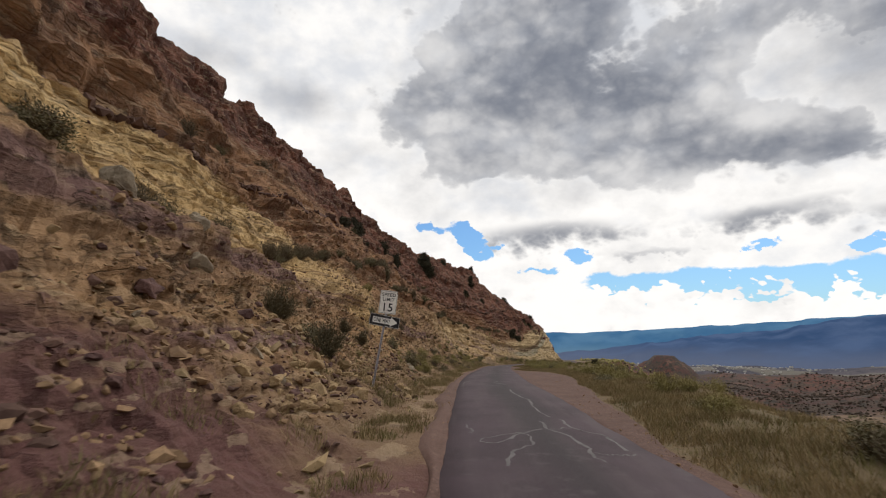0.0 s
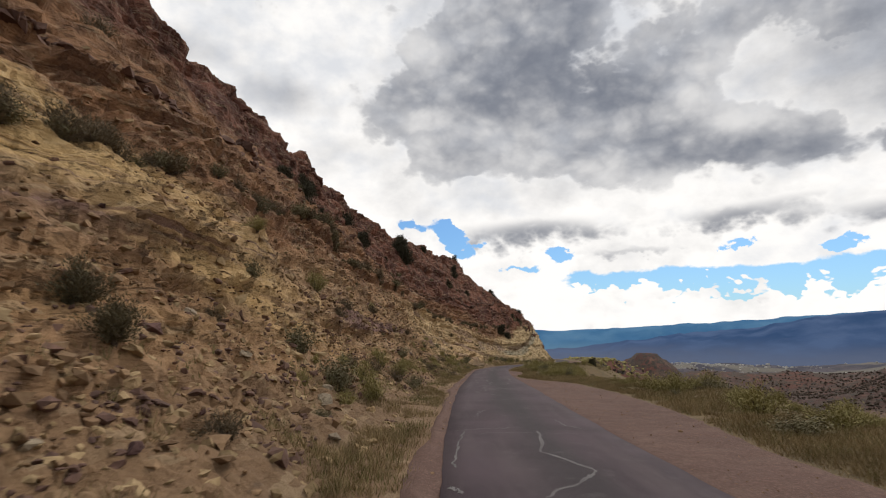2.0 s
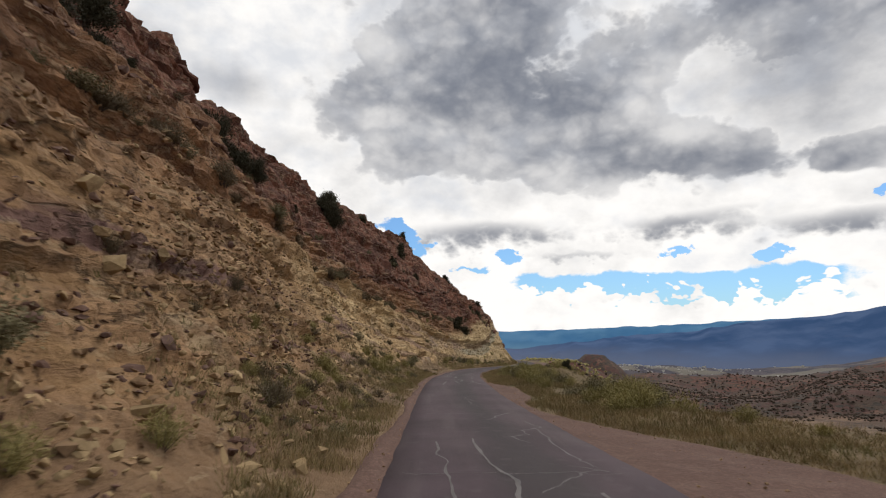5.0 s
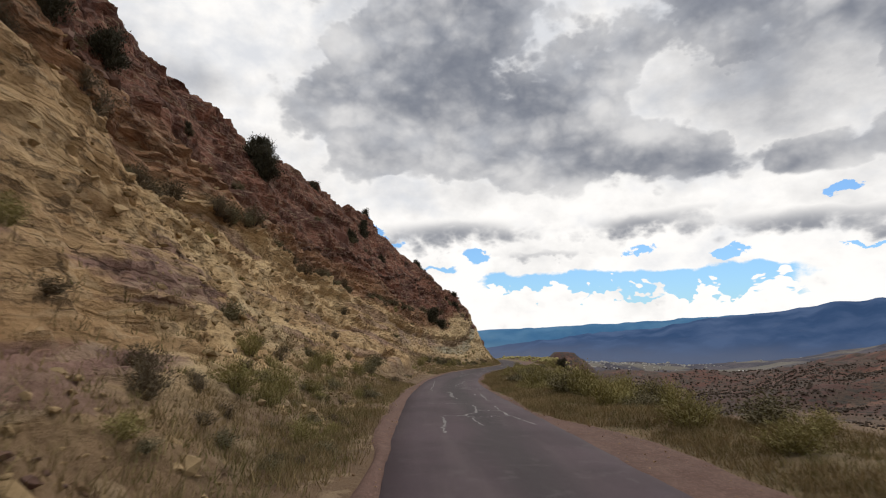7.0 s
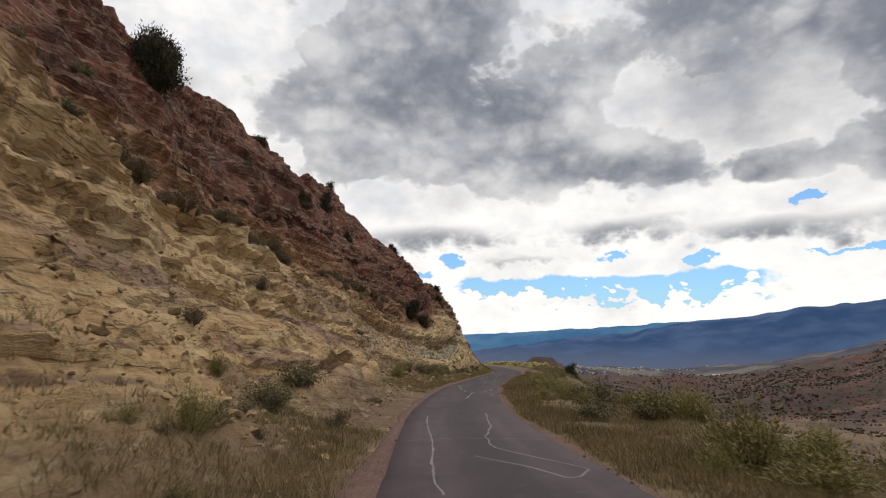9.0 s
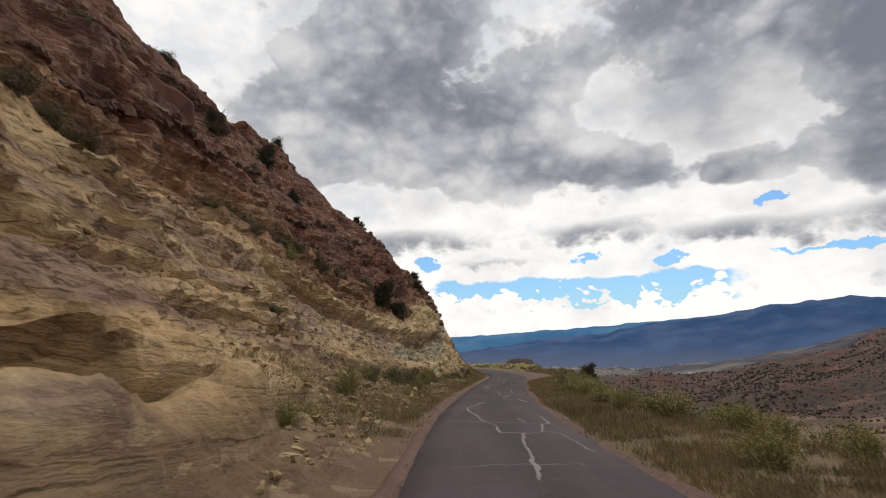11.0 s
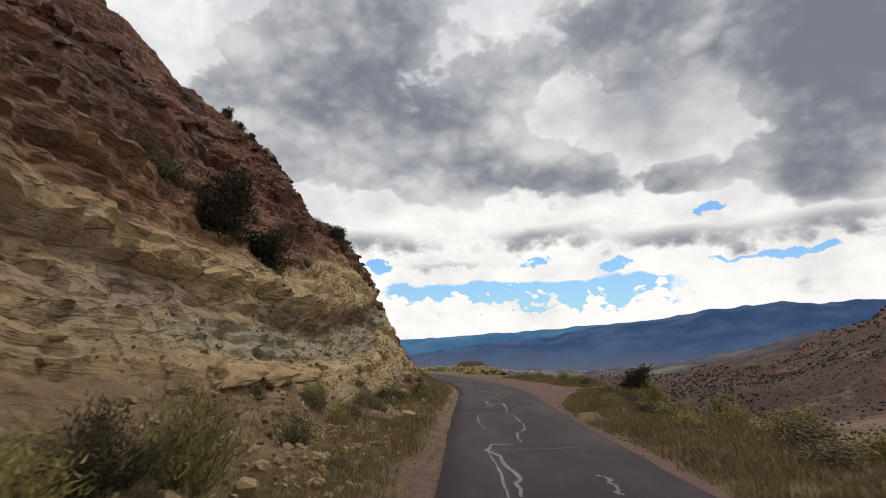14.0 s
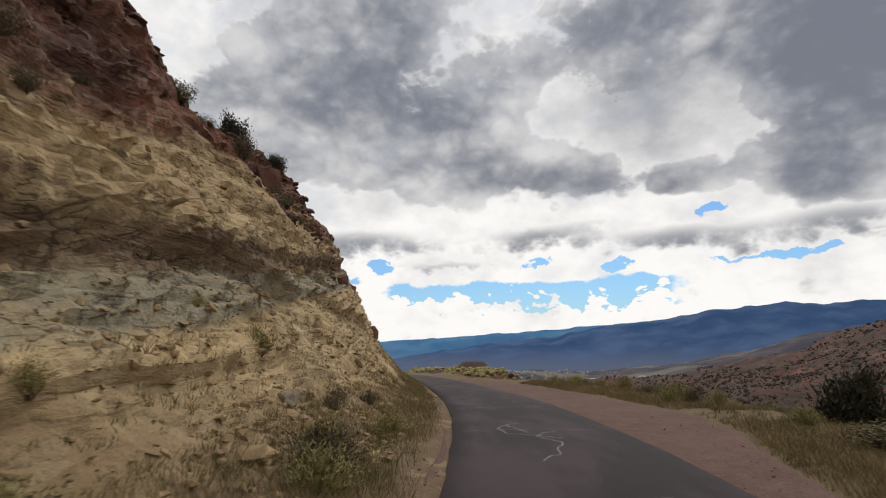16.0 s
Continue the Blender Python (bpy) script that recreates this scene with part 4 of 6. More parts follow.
LEAF_SCRUB = grained("greasewood_foliage", (0.058, 0.047, 0.026), (0.125, 0.102, 0.054), 3.0, 30.0, 0.85, 0.0, 0.01, by="object")
LEAF_FAR = grained("distant_scrub_foliage", (0.042, 0.029, 0.021), (0.080, 0.057, 0.041), 0.3, 3.0, 0.9, 0.0, 0.01, by="island")
LEAF_DRY = grained("dry_scrub", (0.085, 0.066, 0.042), (0.17, 0.132, 0.080), 3.0, 30.0, 0.9, 0.0, 0.01, by="object")
BARK = grained("bark", (0.045, 0.032, 0.024), (0.10, 0.075, 0.055), 6.0, 40.0, 0.9, 0.5, 0.02)
STRAW = grained("dry_grass", (0.195, 0.142, 0.070), (0.37, 0.275, 0.138), 0.5, 6.0, 0.9, 0.0, 0.01, by="island")
GREEN = grained("green_grass", (0.118, 0.106, 0.040), (0.235, 0.20, 0.080), 0.5, 6.0, 0.9, 0.0, 0.01, by="island")
STONE_TAN = grained("sandstone_block", (0.22, 0.14, 0.070), (0.47, 0.335, 0.18), 3.5, 26.0, 0.9, 0.6, 0.05, by="object")
STONE_RED = grained("maroon_block", (0.065, 0.035, 0.034), (0.15, 0.082, 0.068), 2.5, 22.0, 0.9, 0.6, 0.05, by="object")
STONE_GREY = grained("grey_block", (0.19, 0.15, 0.105), (0.37, 0.30, 0.21), 2.5, 22.0, 0.9, 0.6, 0.05, by="object")
STONE_CAP = grained("dark_red_block", (0.065, 0.026, 0.019), (0.15, 0.064, 0.042), 1.2, 12.0, 0.9, 0.7, 0.08)
SCREE = grained("scree", (0.21, 0.14, 0.07), (0.44, 0.32, 0.175), 0.6, 18.0, 0.92, 0.3, 0.02, by="island")
SCREE_BROWN = grained("brown_scree", (0.15, 0.088, 0.050), (0.36, 0.235, 0.128), 0.6, 18.0, 0.92, 0.3, 0.02, by="island")
SCREE_RED = grained("red_scree", (0.08, 0.045, 0.036), (0.19, 0.11, 0.08), 0.6, 18.0, 0.92, 0.3, 0.02, by="island")
STEEL = Mat("galvanised_steel", 0.45)
STEEL.b.inputs["Metallic"].default_value = 0.8
STEEL.bump(STEEL.noise(60, 3), 0.2, 0.004)
STEEL = STEEL.colour(STEEL.mix(STEEL.noise(18, 4), (0.24, 0.23, 0.25), (0.42, 0.40, 0.42)))
SHEET_WHITE = grained("weathered_white_sheeting", (0.60, 0.57, 0.52), (0.78, 0.75, 0.70), 5.0, 40.0, 0.45, 0.05, 0.002)
SHEET_BLACK = grained("weathered_black_sheeting", (0.008, 0.008, 0.009), (0.025, 0.023, 0.024), 6.0, 60.0, 0.5, 0.05, 0.002)
WALLS = grained("pale_wall", (0.42, 0.40, 0.36), (0.62, 0.60, 0.56), 0.1, 1.0, 0.8, 0.0, 0.01, by="island")


def part(name, me, parent, label=""):
    """Links a mesh as one part under a thing or part."""
    ob = new(name, me)
    ob.parent = parent
    return tagged(ob, label) if label else ob


def from_bm(name, bm, material, smooth=False):
    me = bpy.data.meshes.new(name)
    bm.to_mesh(me)
    bm.free()
    me.materials.append(material)
    for p in me.polygons:
        p.use_smooth = smooth
    return me


def thing(name, label, category, group="", m=None):
    ob = new(name)
    ob.empty_display_size = 0.2
    if m is not None:
        ob.matrix_basis = m
    return tagged(ob, label, category, group)


# --- plants ---
def leaves(name, at, size, lean, material, seed, narrow=0.5):
    """Small pointed leaves at the given places; lean: their main direction, or none."""
    g = np.random.default_rng(seed)
    n = len(at)
    a = g.normal(size=(n, 3)) if lean is None else lean + 0.45 * g.normal(size=(n, 3))
    a /= np.linalg.norm(a, axis=1)[:, None]
    b = np.cross(a, g.normal(size=(n, 3)))
    b /= np.linalg.norm(b, axis=1)[:, None] + 1e-9
    ln = size * g.uniform(0.6, 1.4, n)[:, None]
    co = np.stack([at - b * ln * narrow * 0.5, at + b * ln * narrow * 0.5, at + a * ln], 1).reshape(-1, 3)
    me = raw_mesh(name, co, np.arange(3 * n).reshape(n, 3))
    me.materials.append(material)
    return me


def sticks(name, lines, material):
    """Tapered branches: rows of start, end, radius at both."""
    bm, grown = bmesh.new(), False
    for p, q, r0, r1 in lines:
        p, q = Vector(p), Vector(q)
        ax = (q - p).normalized()
        u = ax.orthogonal().normalized()
        v = ax.cross(u)
        rings = []
        for c, r in ((p, r0), ((p + q) / 2 + u * r0 * 0.6, (r0 + r1) / 2), (q, r1)):
            rings.append([bm.verts.new(c + (u * math.cos(k * 1.2566) + v * math.sin(k * 1.2566)) * r) for k in range(5)])
        for a, b in zip(rings, rings[1:]):
            for k in range(5):
                bm.faces.new((a[k], a[(k + 1) % 5], b[(k + 1) % 5], b[k]))
        bm.faces.new(rings[-1])
        if len(bm.verts) > 15:
            near = min(bm.verts[:15] if grown else [bm.verts[0]], key=lambda w: (w.co - p).length)
            bm.faces.new((rings[0][0], rings[0][1], near))
        bm.verts.ensure_lookup_table()
        grown = True
    return from_bm(name, bm, material)


def juniper_parts(seed, height, width, count):
    """A ragged crown: limbs of uneven length, each with its own spiky sprays."""
    g = np.random.default_rng(seed)
    lines = [((0, 0, -0.3), (0.06 * height * g.normal(), 0.06 * height * g.normal(), height * 0.62), 0.05 * height * 0.8, 0.02 * height)]
    at, out = [], []
    limbs = 26
    for k in range(limbs):
        z = height * (0.02 + 0.80 * g.uniform() ** 0.9)
        reach = width * 0.5 * (1 - 0.62 * (z / height) ** 1.5) * g.uniform(0.55, 1.15)
        a = k * 2.4 + g.normal() * 0.4
        root = np.array([0, 0, z * 0.7])
        tip = np.array([math.cos(a) * reach, math.sin(a) * reach, z + height * g.uniform(0.0, 0.22)])
        lines.append((tuple(root), tuple(root + (tip - root) * 0.85), 0.014 * height, 0.004 * height))
        n = int(count / limbs * g.uniform(0.6, 1.4))
        f = g.uniform(0.25, 1.05, n)[:, None]
        thick = 0.15 * width * np.sin(np.clip(f, 0, 1) * 2.7) + 0.035 * width
        at.append(root + (tip - root) * f + g.normal(size=(n, 3)) * thick * np.array([0.7, 0.7, 0.75]))
        lean = (tip - root) / np.linalg.norm(tip - root) * 0.6 + np.array([0, 0, 0.8])
        out.append(np.tile(lean, (n, 1)))
    return sticks("trunk", lines, BARK), leaves("crown", np.concatenate(at), 0.085 * height**0.5, np.concatenate(out), LEAF_DARK, seed + 1, 0.42)


def bush_parts(seed, height, width, count, material, upright):
    g = np.random.default_rng(seed)
    lines, at, lean = [], [], []
    n = 34
    for k in range(n):
        a, t = g.uniform(0, 6.283), g.uniform(0, 1) ** 0.6
        tip = np.array([math.cos(a) * t * width * 0.5, math.sin(a) * t * width * 0.5, height * (1 - 0.55 * t**2) * g.uniform(0.7, 1.08)])
        foot = np.array([math.cos(a) * 0.06, math.sin(a) * 0.06, -0.12])
        if k % 2 == 0:
            lines.append((tuple(foot), tuple(tip * 0.8), 0.012, 0.004))
        f = g.uniform(0.22, 1.0, count // n)[:, None]
        spread = 0.16 * width * f
        pts = foot + (tip - foot) * f + g.normal(size=(len(f), 3)) * spread * np.array([0.55, 0.55, 0.45])
        at.append(pts), lean.append(np.tile((tip - foot) / np.linalg.norm(tip - foot), (len(f), 1)))
    at, lean = np.concatenate(at), np.concatenate(lean)
    at[:, 2] = np.maximum(at[:, 2], 0.0)
    return sticks("woody_base", lines, BARK), leaves("foliage", at, 0.085 if upright else 0.055, lean if upright else None, material, seed + 1, 0.24 if upright else 0.6)


PLANTS = {}
for k in range(3):
    PLANTS["juniper", k] = juniper_parts(300 + k, 2.4, 1.9, 6500)
    PLANTS["sage", k] = bush_parts(320 + k, 0.75, 1.15, 2300, LEAF_SAGE, False)
    PLANTS["brush", k] = bush_parts(340 + k, 0.95, 1.15, 2300, LEAF_BRUSH, True)
    PLANTS["scrub", k] = bush_parts(380 + k, 0.8, 1.15, 3600, LEAF_SCRUB, True)
    PLANTS["dry", k] = bush_parts(360 + k, 0.7, 1.1, 1700, LEAF_DRY, True)
KINDS = {"scrub": ("greasewood", "dense dark olive greasewood bush on the stony slope", "shrub", ("woody_base", "foliage"), 1.15),
         "juniper": ("juniper", "dark green bushy juniper rooted among the rocks", "tree", ("trunk", "crown"), 1.9),
         "sage": ("sagebrush", "rounded grey-green sagebrush growing on stony soil", "shrub", ("woody_base", "foliage"), 1.15),
         "brush": ("rabbitbrush", "upright yellow-green rabbitbrush on dry soil", "shrub", ("woody_base", "foliage"), 1.15),
         "dry": ("dry_scrub", "half-dead brown scrub bush clinging to the slope", "shrub", ("woody_base", "foliage"), 1.1)}


def plant(kind, x, y, z, width, tall=1.0, group="", label=""):
    k = int(rng.integers(3))
    name, text, category, names, w = KINDS[kind]
    f = width / w
    m = pose(x, y, z, rng.uniform(-6, 6), rng.uniform(-6, 6), rng.uniform(0, 360)) @ Matrix.Diagonal((f, f, f * tall, 1))
    ob = thing(name, label or text, category, group, m)
    for n, me in zip(names, PLANTS[kind, k]):
        part(n, me, ob)
    return ob


GRID_S, GRID_D = SLOPE[:, 0, 3], SLOPE[0, :, 4]


def on_slope(s, d, sink=0.05):
    p = SLOPE[np.abs(GRID_S - s).argmin(), np.abs(GRID_D - d).argmin()]
    return p[0], p[1], p[2] - sink


def on_bank(s, r, sink=0.04):
    x, y = spot(s, -wide_at(s) - r)
    return float(x), float(y), float(road_z(s) + bank(np.array(s), np.array(r))) - sink


# shrubs with a place of their own: kind, along, from the left edge, width, height
OWN = [("scrub", 16.0, 5.1, 1.25, 1.0), ("scrub", 14.4, 3.4, 1.3, 1.0), ("sage", 14.9, 4.0, 0.9, 1.0), ("scrub", 22.2, 4.6, 0.85, 1.0), ("scrub", 21.6, 3.9, 0.75, 1.1),
       ("sage", 28.5, 2.7, 1.3, 1.0), ("brush", 29.2, 1.9, 0.9, 0.9), ("sage", 28.4, 3.6, 1.1, 0.9), ("brush", 30.4, 2.5, 1.0, 0.8), ("dry", 33.4, 2.7, 0.8, 1.0),
       ("brush", 35.1, 5.2, 1.1, 0.9), ("dry", 35.3, 4.4, 0.9, 1.0), ("dry", 37.1, 4.6, 0.8, 1.0), ("brush", 36.9, 3.1, 1.0, 0.9),
       ("brush", 37.6, 2.4, 0.9, 1.0), ("dry", 34.7, 2.1, 0.8, 1.0), ("sage", 43.4, 3.2, 1.0, 0.9), ("dry", 43.1, 4.7, 0.8, 0.9)]
OWN2 = [("brush", 64.4, 2.5, 0.9, 0.75), ("dry", 61.9, 2.6, 0.7, 1.0), ("brush", 66.2, 2.3, 0.8, 1.0), ("sage", 85.8, 2.9, 1.4, 0.8),
        ("brush", 75.5, 3.0, 0.9, 0.8), ("sage", 82.5, 2.6, 1.1, 0.9), ("dry", 91.2, 6.0, 1.1, 0.8), ("dry", 103.9, 6.9, 0.8, 1.0),
        ("sage", 107.4, 6.5, 0.7, 1.0), ("brush", 102.1, 2.8, 0.95, 1.25), ("sage", 107.3, 3.3, 0.6, 1.1), ("sage", 110.5, 2.7, 1.3, 0.8)]
OWN3 = [("sage", 108.2, 3.4, 0.75, 1.1), ("sage", 109.6, 2.7, 0.85, 1.0), ("brush", 113.3, 2.7, 1.0, 0.9), ("sage", 125.8, 2.0, 0.8, 0.8),
        ("brush", 130.6, 1.4, 1.0, 0.7), ("dry", 121.3, 2.1, 0.6, 1.1), ("sage", 122.2, 3.4, 0.6, 0.8), ("dry", 131.1, 1.5, 1.1, 0.75),
        ("sage", 110.1, 3.0, 1.3, 0.9), ("dry", 111.4, 2.6, 1.2, 1.0), ("scrub", 114.4, 2.9, 1.1, 1.0), ("brush", 114.9, 2.4, 1.2, 1.1), ("dry", 116.2, 2.8, 1.0, 0.9),
        ("scrub", 131.4, 1.7, 1.3, 0.7), ("sage", 118.0, 2.4, 0.9, 0.9), ("dry", 112.7, 3.6, 0.9, 0.8), ("scrub", 126.6, 2.3, 0.8, 0.8), ("scrub", 128.0, 2.0, 0.7, 0.8),
        ("brush", 135.0, 1.2, 0.9, 0.7), ("dry", 131.8, 6.6, 0.7, 1.0), ("sage", 112.0, 6.3, 0.8, 0.9), ("dry", 142.0, 7.2, 1.2, 0.9)]
for kind, s, d, w, tall in OWN + OWN2 + OWN3:
    plant(kind, *on_slope(s, d), w, tall, "roadside shrubs")
# junipers on the slope and its crest
for s, d, w, tall in [(99.5, 17.8, 3.4, 0.6), (101.5, 18.6, 2.0, 1.1), (126.0, 7.0, 2.5, 0.72), (127.6, 6.7, 2.2, 0.5), (137.0, 20.0, 1.8, 1.3),
                      (135.0, 21.5, 1.6, 1.2), (57.0, 13.5, 1.9, 0.8), (74.0, 13.6, 2.1, 0.8), (73.0, 15.0, 2.4, 0.9), (146.3, 12.6, 1.8, 0.7),
                      (152.3, 8.8, 1.2, 0.8), (97.0, 15.3, 2.6, 0.9), (79.3, 14.7, 2.0, 0.8), (126.4, 17.8, 1.8, 0.9), (60.4, 15.0, 2.2, 0.7), (128.7, 18.8, 1.3, 1.0), (98.0, 17.2, 2.6, 0.7), (141.9, 7.6, 1.2, 0.9), (118.0, 21.5, 1.6, 0.8), (147.5, 9.5, 1.3, 0.8)]:
    plant("juniper", *on_slope(s, d, 0.35), w, tall, "junipers on the hillside")
plant("juniper", 40.9, 133.3, -5.2, 1.75, 0.95, label="dark green lone juniper standing below the grassy bank")
# the belt of brush below the red crest, and scattered shrubs lower down
for k in range(250):
    s = rng.uniform(4, 150)
    cap = rng.uniform(0.42, 0.78)
    row = SLOPE[np.abs(GRID_S - s).argmin()]
    p = row[np.abs(row[:90, 5] - cap).argmin()]
    if s > 118 and rng.uniform() < 0.5:
        continue
    plant(("sage", "dry", "dry", "sage", "dry")[int(rng.integers(5))], p[0], p[1], p[2] - 0.1, rng.uniform(0.5, 1.35), rng.uniform(0.7, 1.1), "brush on the upper slope")
for k in range(130):
    s, d = rng.uniform(18, 140), 1.4 + rng.gamma(2.0, 0.8)
    if 85 < s < 96 and d > 1.6:
        continue
    plant(("sage", "dry", "brush", "brush")[int(rng.integers(4))], *on_slope(s, d), rng.uniform(0.3, 0.8), rng.uniform(0.7, 1.1), "roadside shrubs")
for k in range(110):
    s, d = rng.uniform(46, 96), 0.7 + rng.gamma(2.2, 0.75)
    if s > 85 and d > 1.6:
        continue
    plant(("dry", "dry", "brush", "sage")[int(rng.integers(4))], *on_slope(s, d), rng.uniform(0.3, 0.7), rng.uniform(0.5, 0.9), "roadside shrubs")
# tufts along the skyline
for k in range(34):
    s = rng.uniform(25, 160)
    row = SLOPE[np.abs(GRID_S - s).argmin()]
    p = row[row[:140, 2].argmax()]
    plant(("sage", "dry", "juniper")[int(rng.integers(3))], p[0], p[1], p[2] - 0.1, rng.uniform(0.6, 1.4), rng.uniform(0.7, 1.1), "shrubs on the crest")
# shrubs on the grassy bank
for s, r, w in [(28.9, 4.2, 1.5), (38.2, 5.4, 1.4), (40.3, 5.0, 1.2), (37.2, 4.6, 1.2), (65.4, 2.2, 1.1), (62.8, 2.2, 0.9), (79.2, 3.0, 1.1), (75.6, 2.4, 0.9),
                (109.4, 2.3, 1.0), (104.4, 2.8, 1.3), (101.1, 1.8, 0.7), (120.7, 2.8, 1.0), (110.3, 2.4, 1.1), (121.9, 3.2, 1.2), (98.3, 5.4, 1.6), (131.9, 4.8, 1.2)]:
    plant("brush", *on_bank(s, r), w, rng.uniform(0.65, 0.9), "shrubs on the bank")
for k in range(88):
    s = 54 + 80 * rng.uniform() ** 1.6
    plant(("brush", "brush", "sage")[k % 3], *on_bank(s, shoulder(s) + rng.uniform(1.6, 5.2)), rng.uniform(0.7, 1.5), rng.uniform(0.7, 1.0) * (1 - 0.4 * float(ramp(s, 92, 104))), "shrubs on the bank")
for k in range(210):
    s = rng.uniform(5, 165)
    r = shoulder(s) + 0.9 + rng.gamma(2.4, 1.3)
    plant(("sage", "brush", "brush", "brush", "dry")[int(rng.integers(5))], *on_bank(s, r), rng.uniform(0.4, 1.3), rng.uniform(0.5, 0.85), "shrubs on the bank")


# --- grass ---
def tufts(name, x, y, z, blades, height, material, label, seed):
    g = np.random.default_rng(seed)
    n = len(x) * blades
    base = np.repeat(np.stack([x, y, z], -1), blades, 0) + g.normal(size=(n, 3)) * np.array([0.06, 0.06, 0.0])
    h = np.repeat(g.uniform(0.5, 1.3, len(x)), blades) * g.uniform(0.5, 1.2, n) * height
    lean = g.normal(size=(n, 2)) * 0.38 * h[:, None]
    a = g.uniform(0, 6.283, n)
    side = np.stack([np.cos(a), np.sin(a), 0 * a], -1) * g.uniform(0.004, 0.009, n)[:, None]
    tip = base + np.stack([lean[:, 0], lean[:, 1], h], -1)
    co = np.stack([base - side, base + side, tip], 1).reshape(-1, 3)
    co[:, 2] -= 0.02
    me = raw_mesh(name, co, np.arange(3 * n).reshape(n, 3))
    me.materials.append(material)
    return tagged(new(name, me), label, "grass", kind="stuff")


def bank_spots(n, seed):
    g = np.random.default_rng(seed)
    s = g.uniform(0, 160, n)
    e = g.gamma(1.5, 1.5, n) + 0.01
    keep = fbm(s / 1.6, e / 1.6, 0, 3, 400 + seed) > -0.6
    s, e = s[keep], e[keep]
    r = e + shoulder(s) * 1.02
    x, y = spot(s, -wide_at(s) - r)
    return x, y, road_z(s) + bank(s, r)


def verge_spots(n, seed):
    g = np.random.default_rng(seed)
    s = g.uniform(0, 165, n)
    d = 0.33 + g.gamma(2.0, 0.82, n)
    keep = (fbm(s / 1.8, d / 1.2, 0, 3, 420 + seed) > -0.2) & (d < 4) & ((s < 84) | (s > 97)) & ((s > 46) | (fbm(s / 1.2, d, 0, 2, 7) > np.where(s > 12, 0.0, 0.25)))
    i = np.abs(GRID_S[None, :] - s[keep][:, None]).argmin(1)
    j = np.abs(GRID_D[None, :] - d[keep][:, None]).argmin(1)
    p = SLOPE[i, j]
    return p[:, 0] + g.uniform(-0.08, 0.08, len(p)), p[:, 1] + g.uniform(-0.08, 0.08, len(p)), p[:, 2]


tufts("bank_grass", *bank_spots(70000, 1), 8, 0.16, STRAW, "dry straw-coloured grass covering the bank", 1)
tufts("bank_green_grass", *bank_spots(17000, 2), 8, 0.15, GREEN, "green tufts of grass among dry grass on the bank", 2)
tufts("verge_grass", *verge_spots(46000, 3), 7, 0.17, STRAW, "sparse dry grass along the foot of the slope", 3)
tufts("verge_green_grass", *verge_spots(20000, 4), 7, 0.16, GREEN, "sparse green grass along the foot of the slope", 4)


# --- stones ---
def cut_stone(seed, points=17, worn=0.09):
    """A broken stone with flat faces and worn edges."""
    g = np.random.default_rng(seed)
    bm = bmesh.new()
    size = np.array([1.0, g.uniform(0.6, 0.95), g.uniform(0.4, 0.75)])
    for p in g.uniform(-1, 1, size=(points, 3)):
        p = p / max(1.0, np.linalg.norm(p))
        bm.verts.new(p / max(0.35, np.abs(p).max()) ** 0.55 * size)
    hull = bmesh.ops.convex_hull(bm, input=bm.verts)
    bmesh.ops.delete(bm, geom=[v for v in hull["geom_interior"] if isinstance(v, bmesh.types.BMVert)], context="VERTS")
    bmesh.ops.dissolve_limit(bm, angle_limit=radians(14), verts=bm.verts, edges=bm.edges)
    bmesh.ops.bevel(bm, geom=list(bm.edges), offset=worn, segments=1, affect="EDGES", clamp_overlap=True)
    bmesh.ops.triangulate(bm, faces=bm.faces)
    bmesh.ops.subdivide_edges(bm, edges=[e for e in bm.edges if e.calc_length() > 0.22], cuts=2, use_grid_fill=True)
    bmesh.ops.triangulate(bm, faces=bm.faces)
    co = np.array([v.co[:] for v in bm.verts])
    push = 0.14 * fbm(co[:, 0] * 1.7, co[:, 1] * 1.7, co[:, 2] * 1.7, 2, seed) + 0.05 * fbm(co[:, 0] * 6, co[:, 1] * 6, co[:, 2] * 6, 2, seed + 5)
    for v, k in zip(bm.verts, push):
        v.co += v.co.normalized() * float(k)
    return bm


STONES = {}
for name, mat in (("tan", STONE_TAN), ("red", STONE_RED), ("grey", STONE_GREY)):
    for k in range(6):
        STONES[name, k] = from_bm("rock", cut_stone(500 + k * 7), mat)
TEXT = {"tan": "broken block of tan sandstone lying on the slope", "red": "broken block of dark maroon rock on the slope",
        "grey": "weathered grey block of rock on the slope"}


def rock(kind, x, y, z, size, group="loose rocks"):
    ob = new("rock", STONES[kind, int(rng.integers(6))])
    ob.matrix_basis = pose(x, y, z, rng.uniform(-25, 25), rng.uniform(-25, 25), rng.uniform(0, 360)) @ Matrix.Diagonal((size, size, size * rng.uniform(0.8, 1.2), 1))
    return tagged(ob, TEXT[kind], "rock", group)


for k in range(95):
    s, d = rng.uniform(3, 26), 1.6 + rng.gamma(2.4, 0.9)
    x, y, z = on_slope(s, d, 0.0)
    size = min(0.06 + rng.gamma(1.4, 0.04), 0.22)
    rock("red" if s < 7 else ("tan", "tan", "tan", "red", "grey")[int(rng.integers(5))], x, y, z + size * 0.12, size * (0.6 if s < 7 else 1.0))
for k in range(75):
    s, d = rng.uniform(26, 145), 1.5 + rng.gamma(2.0, 1.0)
    x, y, z = on_slope(s, d, 0.0)
    size = min(0.06 + rng.gamma(1.4, 0.06), 0.4)
    if 83 < s < 97:
        continue
    rock(("tan", "tan", "tan", "grey")[int(rng.integers(4))], x, y, z + size * 0.12, size * 0.8)
